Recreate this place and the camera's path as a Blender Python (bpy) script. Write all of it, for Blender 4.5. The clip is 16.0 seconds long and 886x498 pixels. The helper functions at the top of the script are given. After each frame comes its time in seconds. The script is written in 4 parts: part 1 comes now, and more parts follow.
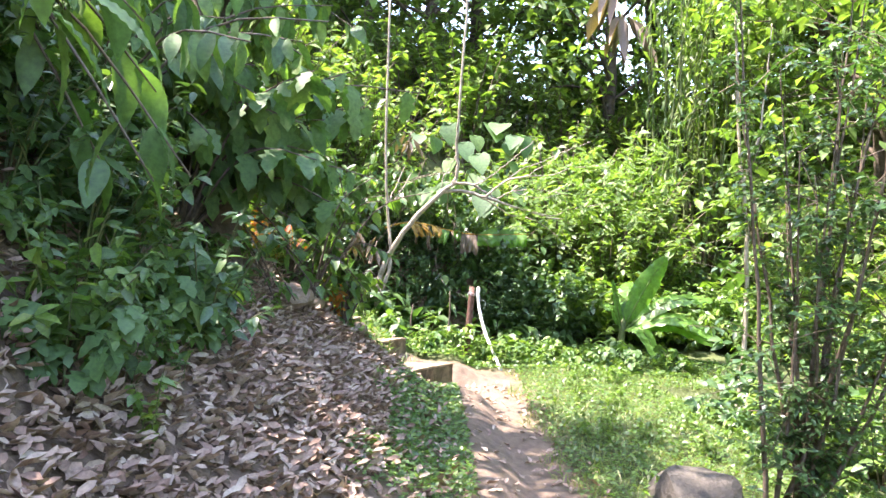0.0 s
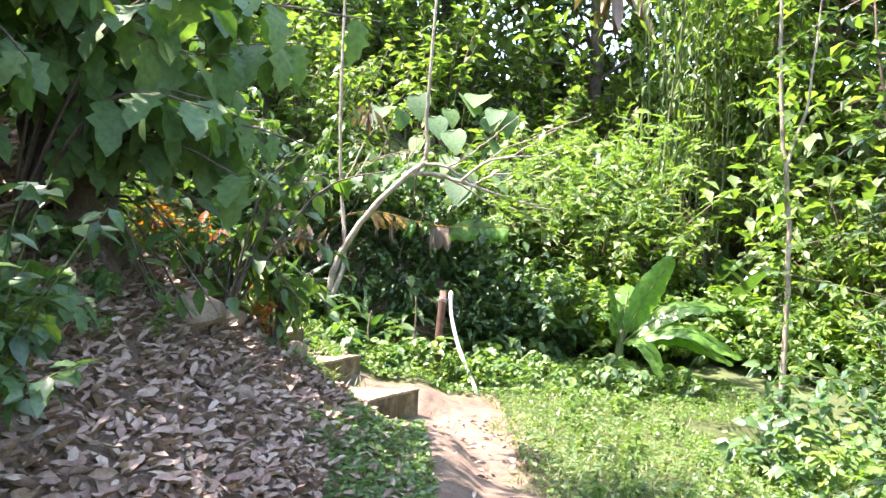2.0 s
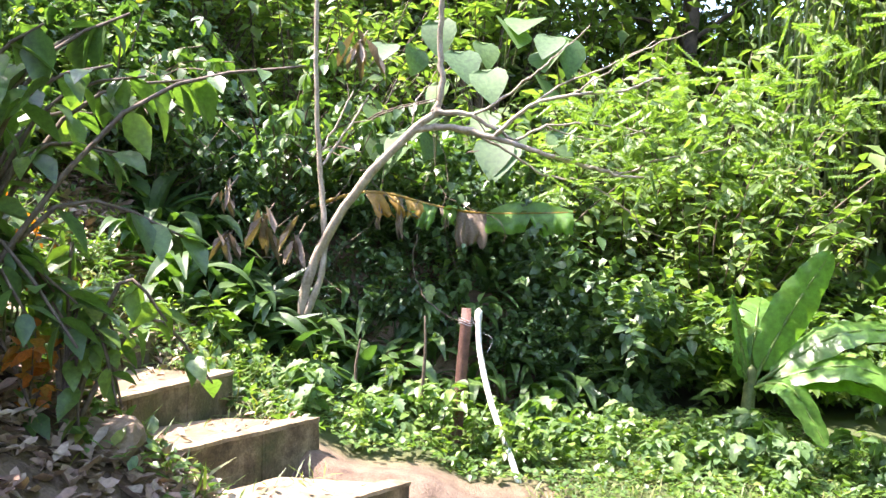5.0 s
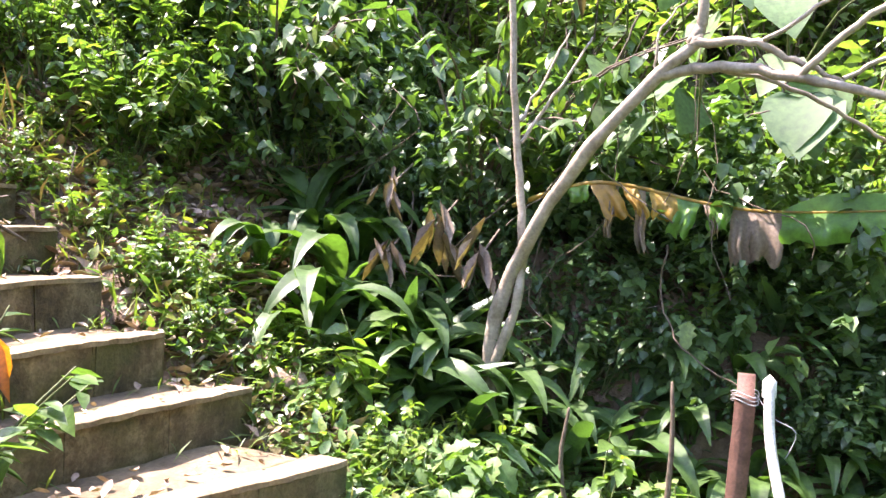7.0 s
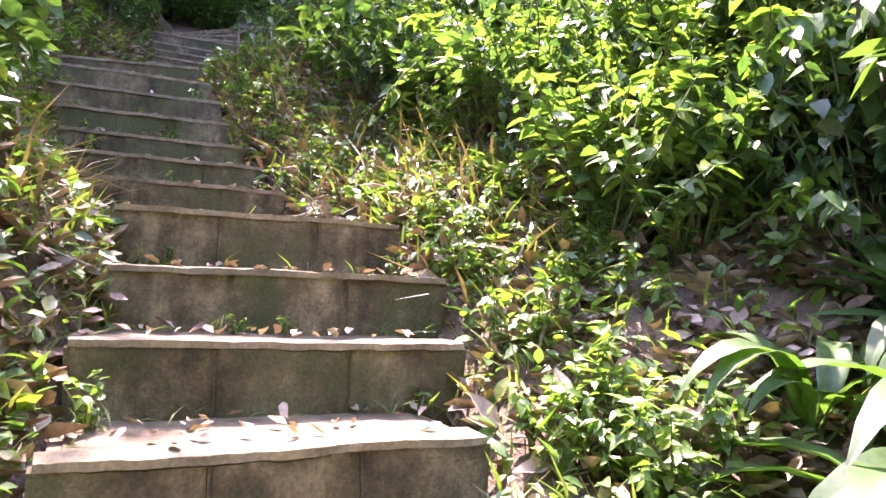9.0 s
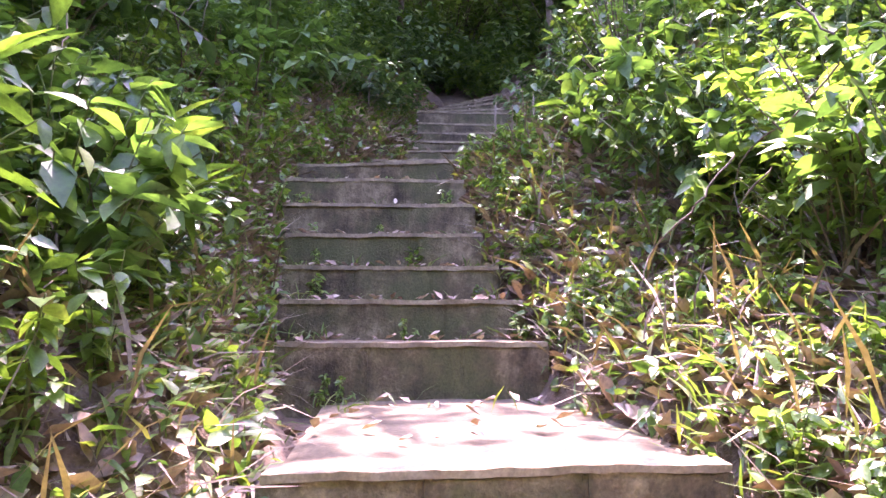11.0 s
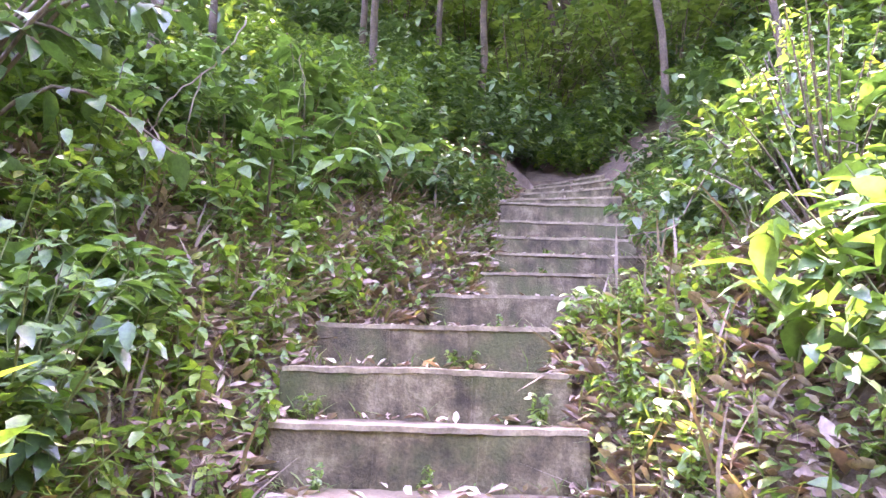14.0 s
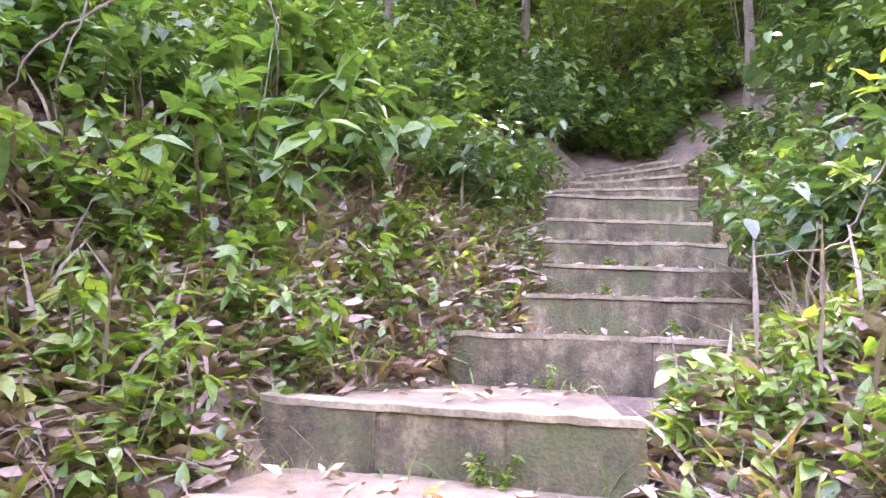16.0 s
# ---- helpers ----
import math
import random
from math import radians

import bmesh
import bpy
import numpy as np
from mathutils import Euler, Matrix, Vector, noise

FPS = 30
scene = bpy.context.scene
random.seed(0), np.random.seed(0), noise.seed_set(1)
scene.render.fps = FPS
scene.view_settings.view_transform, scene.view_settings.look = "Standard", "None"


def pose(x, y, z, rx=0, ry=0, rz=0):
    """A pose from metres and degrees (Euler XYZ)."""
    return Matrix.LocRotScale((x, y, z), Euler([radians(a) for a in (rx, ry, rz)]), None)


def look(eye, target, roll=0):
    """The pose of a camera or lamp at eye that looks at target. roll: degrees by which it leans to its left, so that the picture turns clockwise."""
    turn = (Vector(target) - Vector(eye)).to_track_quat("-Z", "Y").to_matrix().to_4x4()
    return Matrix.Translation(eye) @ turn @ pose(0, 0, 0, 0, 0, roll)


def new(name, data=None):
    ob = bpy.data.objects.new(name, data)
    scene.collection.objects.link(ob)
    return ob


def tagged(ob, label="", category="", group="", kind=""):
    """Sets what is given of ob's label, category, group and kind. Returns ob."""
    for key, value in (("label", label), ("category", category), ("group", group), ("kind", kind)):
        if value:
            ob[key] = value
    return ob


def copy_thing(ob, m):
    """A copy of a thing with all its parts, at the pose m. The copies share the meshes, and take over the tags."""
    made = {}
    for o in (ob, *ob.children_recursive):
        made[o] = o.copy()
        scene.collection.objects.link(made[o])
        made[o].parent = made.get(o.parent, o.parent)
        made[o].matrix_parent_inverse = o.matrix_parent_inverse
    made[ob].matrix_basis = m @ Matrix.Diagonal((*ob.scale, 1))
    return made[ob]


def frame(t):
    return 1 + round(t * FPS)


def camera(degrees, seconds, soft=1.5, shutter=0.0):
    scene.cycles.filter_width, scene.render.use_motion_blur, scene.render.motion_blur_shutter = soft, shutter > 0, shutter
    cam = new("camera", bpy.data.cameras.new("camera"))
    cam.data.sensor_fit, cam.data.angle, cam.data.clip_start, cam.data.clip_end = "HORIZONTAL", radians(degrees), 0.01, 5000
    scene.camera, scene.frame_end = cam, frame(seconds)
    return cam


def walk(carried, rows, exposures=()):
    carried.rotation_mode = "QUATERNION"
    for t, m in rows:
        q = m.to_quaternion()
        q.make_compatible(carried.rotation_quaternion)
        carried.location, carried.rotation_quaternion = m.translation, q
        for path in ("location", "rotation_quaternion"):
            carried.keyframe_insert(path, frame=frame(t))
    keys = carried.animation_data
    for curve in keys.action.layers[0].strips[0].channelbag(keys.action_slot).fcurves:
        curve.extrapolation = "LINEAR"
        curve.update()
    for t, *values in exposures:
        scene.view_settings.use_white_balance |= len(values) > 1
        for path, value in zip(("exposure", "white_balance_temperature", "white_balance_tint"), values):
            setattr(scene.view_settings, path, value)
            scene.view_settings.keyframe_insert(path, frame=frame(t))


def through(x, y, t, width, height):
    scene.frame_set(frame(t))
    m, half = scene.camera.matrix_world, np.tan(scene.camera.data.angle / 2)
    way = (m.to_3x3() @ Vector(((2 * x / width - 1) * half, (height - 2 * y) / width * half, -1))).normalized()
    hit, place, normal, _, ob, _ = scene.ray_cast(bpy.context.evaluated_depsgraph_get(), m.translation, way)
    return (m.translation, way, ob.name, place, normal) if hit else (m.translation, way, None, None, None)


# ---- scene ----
cam = camera(59.0, 16.0)
PATH = [
    (0, pose(-0.481, 0.321, 1.586, 88.16, -2.98, -2.43)),
    (0.5, pose(-0.480, 0.775, 1.561, 88.11, -3.01, -3.43)),
    (1, pose(-0.455, 1.172, 1.597, 88.06, -2.84, -4.33)),
    (1.5, pose(-0.395, 1.663, 1.583, 88.04, -2.83, -4.03)),
    (2, pose(-0.383, 2.146, 1.567, 87.69, -3.75, -4.81)),
    (2.5, pose(-0.313, 2.636, 1.554, 87.34, -4.23, -3.99)),
    (3, pose(-0.254, 3.108, 1.550, 88.02, -4.17, -5.40)),
    (5.5, pose(0.310, 5.590, 1.330, 88.10, -2.60, 4.80)),
    (6, pose(0.290, 6.060, 1.350, 87.90, -2.40, 9.90)),
    (6.5, pose(0.340, 6.570, 1.340, 88.30, -2.00, 16.30)),
    (7, pose(0.290, 7.100, 1.320, 88.10, -2.70, 20.60)),
    (7.5, pose(0.210, 7.530, 1.340, 88.70, -2.20, 30.40)),
    (8, pose(0.080, 8.030, 1.380, 90.10, -0.90, 42.90)),
    (8.5, pose(-0.210, 8.420, 1.400, 91.00, -2.20, 52.40)),
    (9, pose(-0.520, 8.830, 1.440, 91.60, -2.60, 65.20)),
    (9.5, pose(-0.840, 9.050, 1.620, 92.10, -1.20, 75.20)),
    (10, pose(-1.140, 9.150, 1.740, 92.50, -0.60, 81.40)),
    (12.3, look((-2.483, 9.301, 2.404), (-4.474, 9.332, 2.588), 0.0)),
    (12.5, look((-2.594, 9.318, 2.447), (-4.584, 9.336, 2.646), 0.1)),
    (13, look((-2.922, 9.340, 2.562), (-4.910, 9.321, 2.781), 0.9)),
    (13.5, look((-3.211, 9.334, 2.745), (-5.196, 9.265, 2.981), 1.3)),
    (14, look((-3.515, 9.299, 2.881), (-5.498, 9.201, 3.122), 1.7)),
    (14.5, look((-3.802, 9.370, 2.984), (-5.783, 9.243, 3.233), 2.1)),
    (15, look((-4.113, 9.422, 3.146), (-6.087, 9.261, 3.423), 1.9)),
    (15.5, look((-4.503, 9.335, 3.154), (-6.479, 9.151, 3.403), 1.8)),
    (16, look((-4.914, 9.278, 3.177), (-6.894, 9.083, 3.382), 2.1)),
]
EXPOSURES = [(0, 3.6, 6700, 25), (6, 3.4, 6600, 28), (8, 3.75, 6800, 39), (9.5, 4.05, 6450, 55), (10, 4.05, 6400, 60), (12.3, 5.05, 6500, 69), (14.5, 5.75, 7000, 68), (16, 5.8, 7400, 63)]
walk(cam, PATH, EXPOSURES)

# ---- world and sun ----
SUN_ELEVATION, SUN_AZIMUTH = 62.0, 176.0     # azimuth counted from +x towards +y
world = bpy.data.worlds.new("world")
scene.world = world
world.use_nodes = True
wn, wl = world.node_tree.nodes, world.node_tree.links
sky = wn.new("ShaderNodeTexSky")
sky.sky_type, sky.sun_disc = "NISHITA", False
sky.sun_elevation, sky.sun_rotation = radians(SUN_ELEVATION), radians(90 - SUN_AZIMUTH)
wl.new(sky.outputs[0], wn["Background"].inputs[0])
wn["Background"].inputs[1].default_value = 0.15
sun_data = bpy.data.lights.new("sun", "SUN")
sun_data.energy, sun_data.angle, sun_data.color = 2.4, radians(0.6), (1.0, 0.95, 0.86)
sun = new("sun", sun_data)
az, el = radians(SUN_AZIMUTH), radians(SUN_ELEVATION)
sun.matrix_world = look((20 * math.cos(az) * math.cos(el), 20 * math.sin(az) * math.cos(el), 30), (0, 0, 30 - 20 * math.sin(el)))

rng = np.random.default_rng(7)


# ---- materials ----
def material(name):
    m = bpy.data.materials.new(name)
    m.use_nodes = True
    return m, m.node_tree.nodes, m.node_tree.links, m.node_tree.nodes["Principled BSDF"]


def ramp(nodes, stops):
    r = nodes.new("ShaderNodeValToRGB")
    els = r.color_ramp.elements
    while len(els) < len(stops):
        els.new(0.5)
    for e, (p, c) in zip(els, stops):
        e.position, e.color = p, (*c, 1)
    return r


def noise_tex(nodes, links, scale, detail=4, rough=0.6):
    co = nodes.new("ShaderNodeTexCoord")
    n = nodes.new("ShaderNodeTexNoise")
    n.inputs["Scale"].default_value, n.inputs["Detail"].default_value, n.inputs["Roughness"].default_value = scale, detail, rough
    links.new(co.outputs["Object"], n.inputs["Vector"])
    return n


def mix_rgb(nodes, links, a, b, fac, blend="MIX"):
    m = nodes.new("ShaderNodeMix")
    m.data_type, m.blend_type = "RGBA", blend
    for sock, v in ((m.inputs[6], a), (m.inputs[7], b), (m.inputs[0], fac)):
        if hasattr(v, "is_output"):
            links.new(v, sock)
        elif isinstance(v, tuple):
            sock.default_value = (*v, 1)
        else:
            sock.default_value = v
    return m.outputs[2]


def bump(nodes, links, height, bsdf, strength=0.4, distance=0.01):
    b = nodes.new("ShaderNodeBump")
    b.inputs["Strength"].default_value, b.inputs["Distance"].default_value = strength, distance
    links.new(height, b.inputs["Height"])
    links.new(b.outputs[0], bsdf.inputs["Normal"])


def leaf_material(name, stops, gloss=0.42, through=0.4, vein=60.0):
    """Leaf: colour differs from leaf to leaf, light passes through it."""
    m, n, l, b = material(name)
    geo, info = n.new("ShaderNodeNewGeometry"), n.new("ShaderNodeObjectInfo")
    add = n.new("ShaderNodeMath")
    add.operation = "MULTIPLY_ADD"
    l.new(info.outputs["Random"], add.inputs[0])
    add.inputs[1].default_value = 0.25
    scale = n.new("ShaderNodeMath")
    scale.operation = "MULTIPLY"
    l.new(geo.outputs["Random Per Island"], scale.inputs[0])
    scale.inputs[1].default_value = 0.75
    l.new(scale.outputs[0], add.inputs[2])
    r = ramp(n, stops)
    l.new(add.outputs[0], r.inputs[0])
    spots = noise_tex(n, l, vein, 3)
    spot_ramp = ramp(n, [(0.3, (0.62, 0.62, 0.6)), (0.7, (1.15, 1.15, 1.1))])
    l.new(spots.outputs[0], spot_ramp.inputs[0])
    col = mix_rgb(n, l, r.outputs[0], spot_ramp.outputs[0], 1.0, "MULTIPLY")
    l.new(col, b.inputs["Base Color"])
    b.inputs["Roughness"].default_value = gloss
    b.inputs["Specular IOR Level"].default_value = 0.6
    bump(n, l, spots.outputs[0], b, 0.25, 0.004)
    t = n.new("ShaderNodeBsdfTranslucent")
    tc = mix_rgb(n, l, col, (1.5, 1.7, 0.5), 1.0, "MULTIPLY")
    l.new(tc, t.inputs[0])
    mixer = n.new("ShaderNodeMixShader")
    mixer.inputs[0].default_value = through
    l.new(b.outputs[0], mixer.inputs[1])
    l.new(t.outputs[0], mixer.inputs[2])
    l.new(mixer.outputs[0], n["Material Output"].inputs[0])
    return m


def rough_material(name, dark, light, scale=12.0, rough=0.9, relief=0.5, fine=90.0, distance=0.01):
    m, n, l, b = material(name)
    big, small = noise_tex(n, l, scale), noise_tex(n, l, fine, 3)
    r = ramp(n, [(0.3, dark), (0.7, light)])
    l.new(big.outputs[0], r.inputs[0])
    g = ramp(n, [(0.25, (0.7, 0.7, 0.7)), (0.75, (1.25, 1.25, 1.25))])
    l.new(small.outputs[0], g.inputs[0])
    l.new(mix_rgb(n, l, r.outputs[0], g.outputs[0], 1.0, "MULTIPLY"), b.inputs["Base Color"])
    b.inputs["Roughness"].default_value = rough
    bump(n, l, mix_rgb(n, l, big.outputs[0], small.outputs[0], 0.5), b, relief, distance)
    return m


LEAF_SHRUB = leaf_material("shrub leaf", [(0.0, (0.056, 0.112, 0.036)), (0.5, (0.095, 0.184, 0.051)), (0.85, (0.168, 0.265, 0.058)), (1.0, (0.269, 0.245, 0.058))])
# Dark green; on the dark shrubs and vines it also stands in for shade.
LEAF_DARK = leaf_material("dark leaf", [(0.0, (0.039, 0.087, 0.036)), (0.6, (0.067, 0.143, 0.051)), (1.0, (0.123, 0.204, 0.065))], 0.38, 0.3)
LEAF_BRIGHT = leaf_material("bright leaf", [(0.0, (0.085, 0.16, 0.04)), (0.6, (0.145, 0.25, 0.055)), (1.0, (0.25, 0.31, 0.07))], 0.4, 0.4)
LEAF_FEATHER = leaf_material("feathery leaflet", [(0.0, (0.09, 0.18, 0.04)), (1.0, (0.18, 0.28, 0.07))], 0.5, 0.4)
LEAF_BIG = leaf_material("large leaf", [(0.0, (0.07, 0.145, 0.05)), (0.7, (0.115, 0.215, 0.07)), (1.0, (0.20, 0.29, 0.075))], 0.58, 0.38, 30.0)
LEAF_BANANA = leaf_material("banana leaf", [(0.0, (0.10, 0.24, 0.05)), (1.0, (0.16, 0.32, 0.06))], 0.35, 0.45, 20.0)
LEAF_FAR = leaf_material("forest leaf", [(0.0, (0.072, 0.13, 0.042)), (0.5, (0.13, 0.215, 0.06)), (1.0, (0.23, 0.31, 0.095))], 0.5, 0.45, 10.0)
LEAF_AMBER = leaf_material("young amber leaf", [(0.0, (0.35, 0.20, 0.03)), (0.5, (0.45, 0.12, 0.02)), (1.0, (0.30, 0.30, 0.04))], 0.45, 0.45)
LEAF_YELLOWED = leaf_material("yellowed banana leaf", [(0.0, (0.30, 0.13, 0.04)), (0.5, (0.42, 0.24, 0.05)), (1.0, (0.46, 0.36, 0.07))], 0.5, 0.35, 20.0)
LEAF_GRASS = leaf_material("grass blade", [(0.0, (0.07, 0.125, 0.03)), (0.6, (0.13, 0.19, 0.045)), (1.0, (0.26, 0.23, 0.11))], 0.5, 0.35)
# Green lowered to put the bank's shade into the colour; few leaves stay bright.
LEAF_STRAP = leaf_material("pleated strap leaf", [(0.0, (0.042, 0.092, 0.028)), (0.6, (0.066, 0.138, 0.036)), (1.0, (0.13, 0.23, 0.042))], 0.5, 0.4, 25.0)
LEAF_DEAD = leaf_material("dead leaf", [(0.0, (0.15, 0.085, 0.06)), (0.35, (0.28, 0.18, 0.13)), (0.75, (0.41, 0.30, 0.225)), (1.0, (0.52, 0.43, 0.34))], 0.7, 0.03)
LEAF_DRY = leaf_material("dry banana leaf", [(0.0, (0.10, 0.07, 0.05)), (0.5, (0.18, 0.13, 0.092)), (1.0, (0.27, 0.20, 0.14))], 0.7, 0.15)
STEM_GREEN = rough_material("green stem", (0.06, 0.09, 0.025), (0.13, 0.15, 0.05), 30, 0.7, 0.2)
STEM_BROWN = rough_material("brown twig", (0.07, 0.05, 0.035), (0.17, 0.13, 0.09), 25, 0.85, 0.4)
BARK_PALE = rough_material("pale bark", (0.20, 0.16, 0.11), (0.42, 0.36, 0.28), 9, 0.85, 0.5, 60)
BARK_DARK = rough_material("dark bark", (0.045, 0.033, 0.022), (0.125, 0.092, 0.06), 7, 0.9, 0.9, 45, 0.03)
def concrete_material():
    """Old cement render: brown stains, streaks running down, moss in patches."""
    m, n, l, b = material("mossy weathered concrete")
    big, mid, fine = noise_tex(n, l, 2.3), noise_tex(n, l, 5.5, 9, 0.72), noise_tex(n, l, 85, 3)
    co = n.new("ShaderNodeTexCoord")
    mp = n.new("ShaderNodeMapping")
    mp.inputs["Scale"].default_value = (14, 14, 1.2)
    l.new(co.outputs["Object"], mp.inputs["Vector"])
    streak = n.new("ShaderNodeTexNoise")
    streak.inputs["Scale"].default_value = 1.0
    streak.inputs["Detail"].default_value = 4
    l.new(mp.outputs[0], streak.inputs["Vector"])
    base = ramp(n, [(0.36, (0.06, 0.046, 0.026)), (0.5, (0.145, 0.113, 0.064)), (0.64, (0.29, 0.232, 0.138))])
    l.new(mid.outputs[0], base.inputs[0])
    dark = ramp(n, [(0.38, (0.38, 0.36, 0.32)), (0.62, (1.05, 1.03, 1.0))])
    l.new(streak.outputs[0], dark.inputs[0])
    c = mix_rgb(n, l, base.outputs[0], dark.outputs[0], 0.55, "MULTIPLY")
    moss = ramp(n, [(0.48, (0, 0, 0)), (0.62, (0.8, 0.8, 0.8))])
    l.new(big.outputs[0], moss.inputs[0])
    c = mix_rgb(n, l, c, (0.075, 0.085, 0.03), moss.outputs[0])
    g = ramp(n, [(0.25, (0.7, 0.7, 0.7)), (0.75, (1.25, 1.25, 1.25))])
    l.new(fine.outputs[0], g.inputs[0])
    l.new(mix_rgb(n, l, c, g.outputs[0], 1.0, "MULTIPLY"), b.inputs["Base Color"])
    b.inputs["Roughness"].default_value = 0.95
    bump(n, l, mix_rgb(n, l, mid.outputs[0], fine.outputs[0], 0.4), b, 0.8, 0.02)
    return m


CONCRETE = concrete_material()
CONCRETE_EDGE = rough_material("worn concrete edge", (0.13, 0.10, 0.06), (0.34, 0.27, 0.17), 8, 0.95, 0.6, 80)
EARTH_TREAD = rough_material("trodden earth", (0.105, 0.076, 0.044), (0.25, 0.185, 0.11), 6, 0.95, 0.7, 60)
STONE = rough_material("brown earth stone", (0.14, 0.095, 0.065), (0.29, 0.21, 0.145), 6, 0.9, 0.8, 40, 0.02)
# Dark stone for the boulder, the bush's shade mixed into its colour.
STONE_SHADED = rough_material("dark stone with bush shade in its colour", (0.035, 0.032, 0.026), (0.11, 0.095, 0.075), 7, 0.85, 0.8, 45, 0.02)
WOOD_POST = rough_material("reddish brown stained timber", (0.085, 0.04, 0.028), (0.17, 0.085, 0.06), 14, 0.75, 0.5, 90)
PIPE_WHITE = rough_material("white plastic pipe", (0.55, 0.55, 0.52), (0.78, 0.78, 0.75), 12, 0.45, 0.1)
WIRE = rough_material("grey wire", (0.25, 0.25, 0.25), (0.4, 0.4, 0.4), 20, 0.5, 0.1)


def ground_material():
    m, n, l, b = material("hillside soil, path and grass floor")
    big, mid, fine = noise_tex(n, l, 1.3), noise_tex(n, l, 9), noise_tex(n, l, 70, 3)
    soil = ramp(n, [(0.3, (0.075, 0.05, 0.033)), (0.7, (0.19, 0.13, 0.085))])
    l.new(mid.outputs[0], soil.inputs[0])
    dirt = ramp(n, [(0.3, (0.095, 0.065, 0.045)), (0.7, (0.20, 0.145, 0.10))])
    l.new(mid.outputs[0], dirt.inputs[0])
    moss = ramp(n, [(0.3, (0.04, 0.055, 0.018)), (0.7, (0.085, 0.11, 0.03))])
    l.new(big.outputs[0], moss.inputs[0])
    a1, a2 = n.new("ShaderNodeAttribute"), n.new("ShaderNodeAttribute")
    a1.attribute_name, a2.attribute_name = "dirt", "green"
    c = mix_rgb(n, l, soil.outputs[0], moss.outputs[0], a2.outputs["Fac"])
    c = mix_rgb(n, l, c, dirt.outputs[0], a1.outputs["Fac"])
    g = ramp(n, [(0.25, (0.7, 0.7, 0.7)), (0.75, (1.25, 1.25, 1.25))])
    l.new(fine.outputs[0], g.inputs[0])
    l.new(mix_rgb(n, l, c, g.outputs[0], 1.0, "MULTIPLY"), b.inputs["Base Color"])
    b.inputs["Roughness"].default_value = 0.95
    bump(n, l, mix_rgb(n, l, mid.outputs[0], fine.outputs[0], 0.5), b, 0.8, 0.03)
    return m


GROUND = ground_material()


# ---- mesh builders ----
def mesh_from(name, verts, tris, mat, smooth=True):
    verts, tris = np.asarray(verts, dtype=np.float32), np.asarray(tris, dtype=np.int32)
    me = bpy.data.meshes.new(name)
    me.vertices.add(len(verts))
    me.vertices.foreach_set("co", verts.ravel())
    me.loops.add(tris.size)
    me.loops.foreach_set("vertex_index", tris.ravel())
    me.polygons.add(len(tris))
    me.polygons.foreach_set("loop_start", np.arange(0, tris.size, 3, dtype=np.int32))
    me.polygons.foreach_set("use_smooth", np.full(len(tris), smooth))
    me.update(calc_edges=True)
    me.materials.append(mat)
    return me


def part(name, me, parent, label=""):
    ob = new(name, me)
    ob.parent = parent
    return tagged(ob, label) if label else ob


def tube(points, radii, sides=6):
    """A round limb along the points, tapering with the radii."""
    p, r = np.asarray(points, float), np.asarray(radii, float)
    t = np.gradient(p, axis=0)
    t /= np.linalg.norm(t, axis=1)[:, None] + 1e-9
    side = np.cross(t, np.array([0.31, 0.17, 0.94]))
    side /= np.linalg.norm(side, axis=1)[:, None] + 1e-9
    up = np.cross(side, t)
    a = np.arange(sides) * 2 * np.pi / sides
    ring = np.cos(a)[None, :, None] * side[:, None] + np.sin(a)[None, :, None] * up[:, None]
    v = (p[:, None] + ring * r[:, None, None]).reshape(-1, 3)
    f = []
    for i in range(len(p) - 1):
        for j in range(sides):
            q, w = i * sides + j, i * sides + (j + 1) % sides
            f += [(q, w, w + sides), (q, w + sides, q + sides)]
    e = len(v)
    v = np.vstack([v, p[-1:] + t[-1:] * r[-1]])
    f += [(e - sides + j, e - sides + (j + 1) % sides, e) for j in range(sides)]
    return v, np.array(f)


def joined(pieces):
    vs, fs, k = [], [], 0
    for v, f in pieces:
        vs.append(v)
        fs.append(f + k)
        k += len(v)
    return np.vstack(vs), np.vstack(fs)


def bent(points, steps=8, wobble=0.0):
    """A smooth line through the points."""
    p = np.asarray(points, float)
    s = np.linspace(0, len(p) - 1, steps * (len(p) - 1) + 1)
    out = []
    for u in s:
        i = min(int(u), len(p) - 2)
        f = u - i
        a, b, c, d = p[max(i - 1, 0)], p[i], p[i + 1], p[min(i + 2, len(p) - 1)]
        out.append(0.5 * (2 * b + (c - a) * f + (2 * a - 5 * b + 4 * c - d) * f * f + (3 * b - a - 3 * c + d) * f ** 3))
    out = np.array(out)
    if wobble:
        out[1:-1] += rng.normal(0, wobble, out[1:-1].shape)
    return out


def leaf_shape(stations, fold=0.15, curl=0.25, wave=0.0):
    """Template leaf along +y, one long: (place along, half width) at each station."""
    v, f = [(0, 0, 0)], []
    for i, (y, w) in enumerate(stations):
        z = -curl * y * y
        k = wave * (1 if i % 2 else -1)
        v += [(-w, y, z + fold * w + k), (0, y, z), (w, y, z + fold * w - k)]
    v.append((0, 1, -curl))
    f += [(0, 2, 1), (0, 3, 2)]
    for i in range(len(stations) - 1):
        a = 1 + 3 * i
        f += [(a, a + 1, a + 4), (a, a + 4, a + 3), (a + 1, a + 2, a + 5), (a + 1, a + 5, a + 4)]
    a = 1 + 3 * (len(stations) - 1)
    t = len(v) - 1
    f += [(a, a + 1, t), (a + 1, a + 2, t)]
    return np.array(v, float), np.array(f)


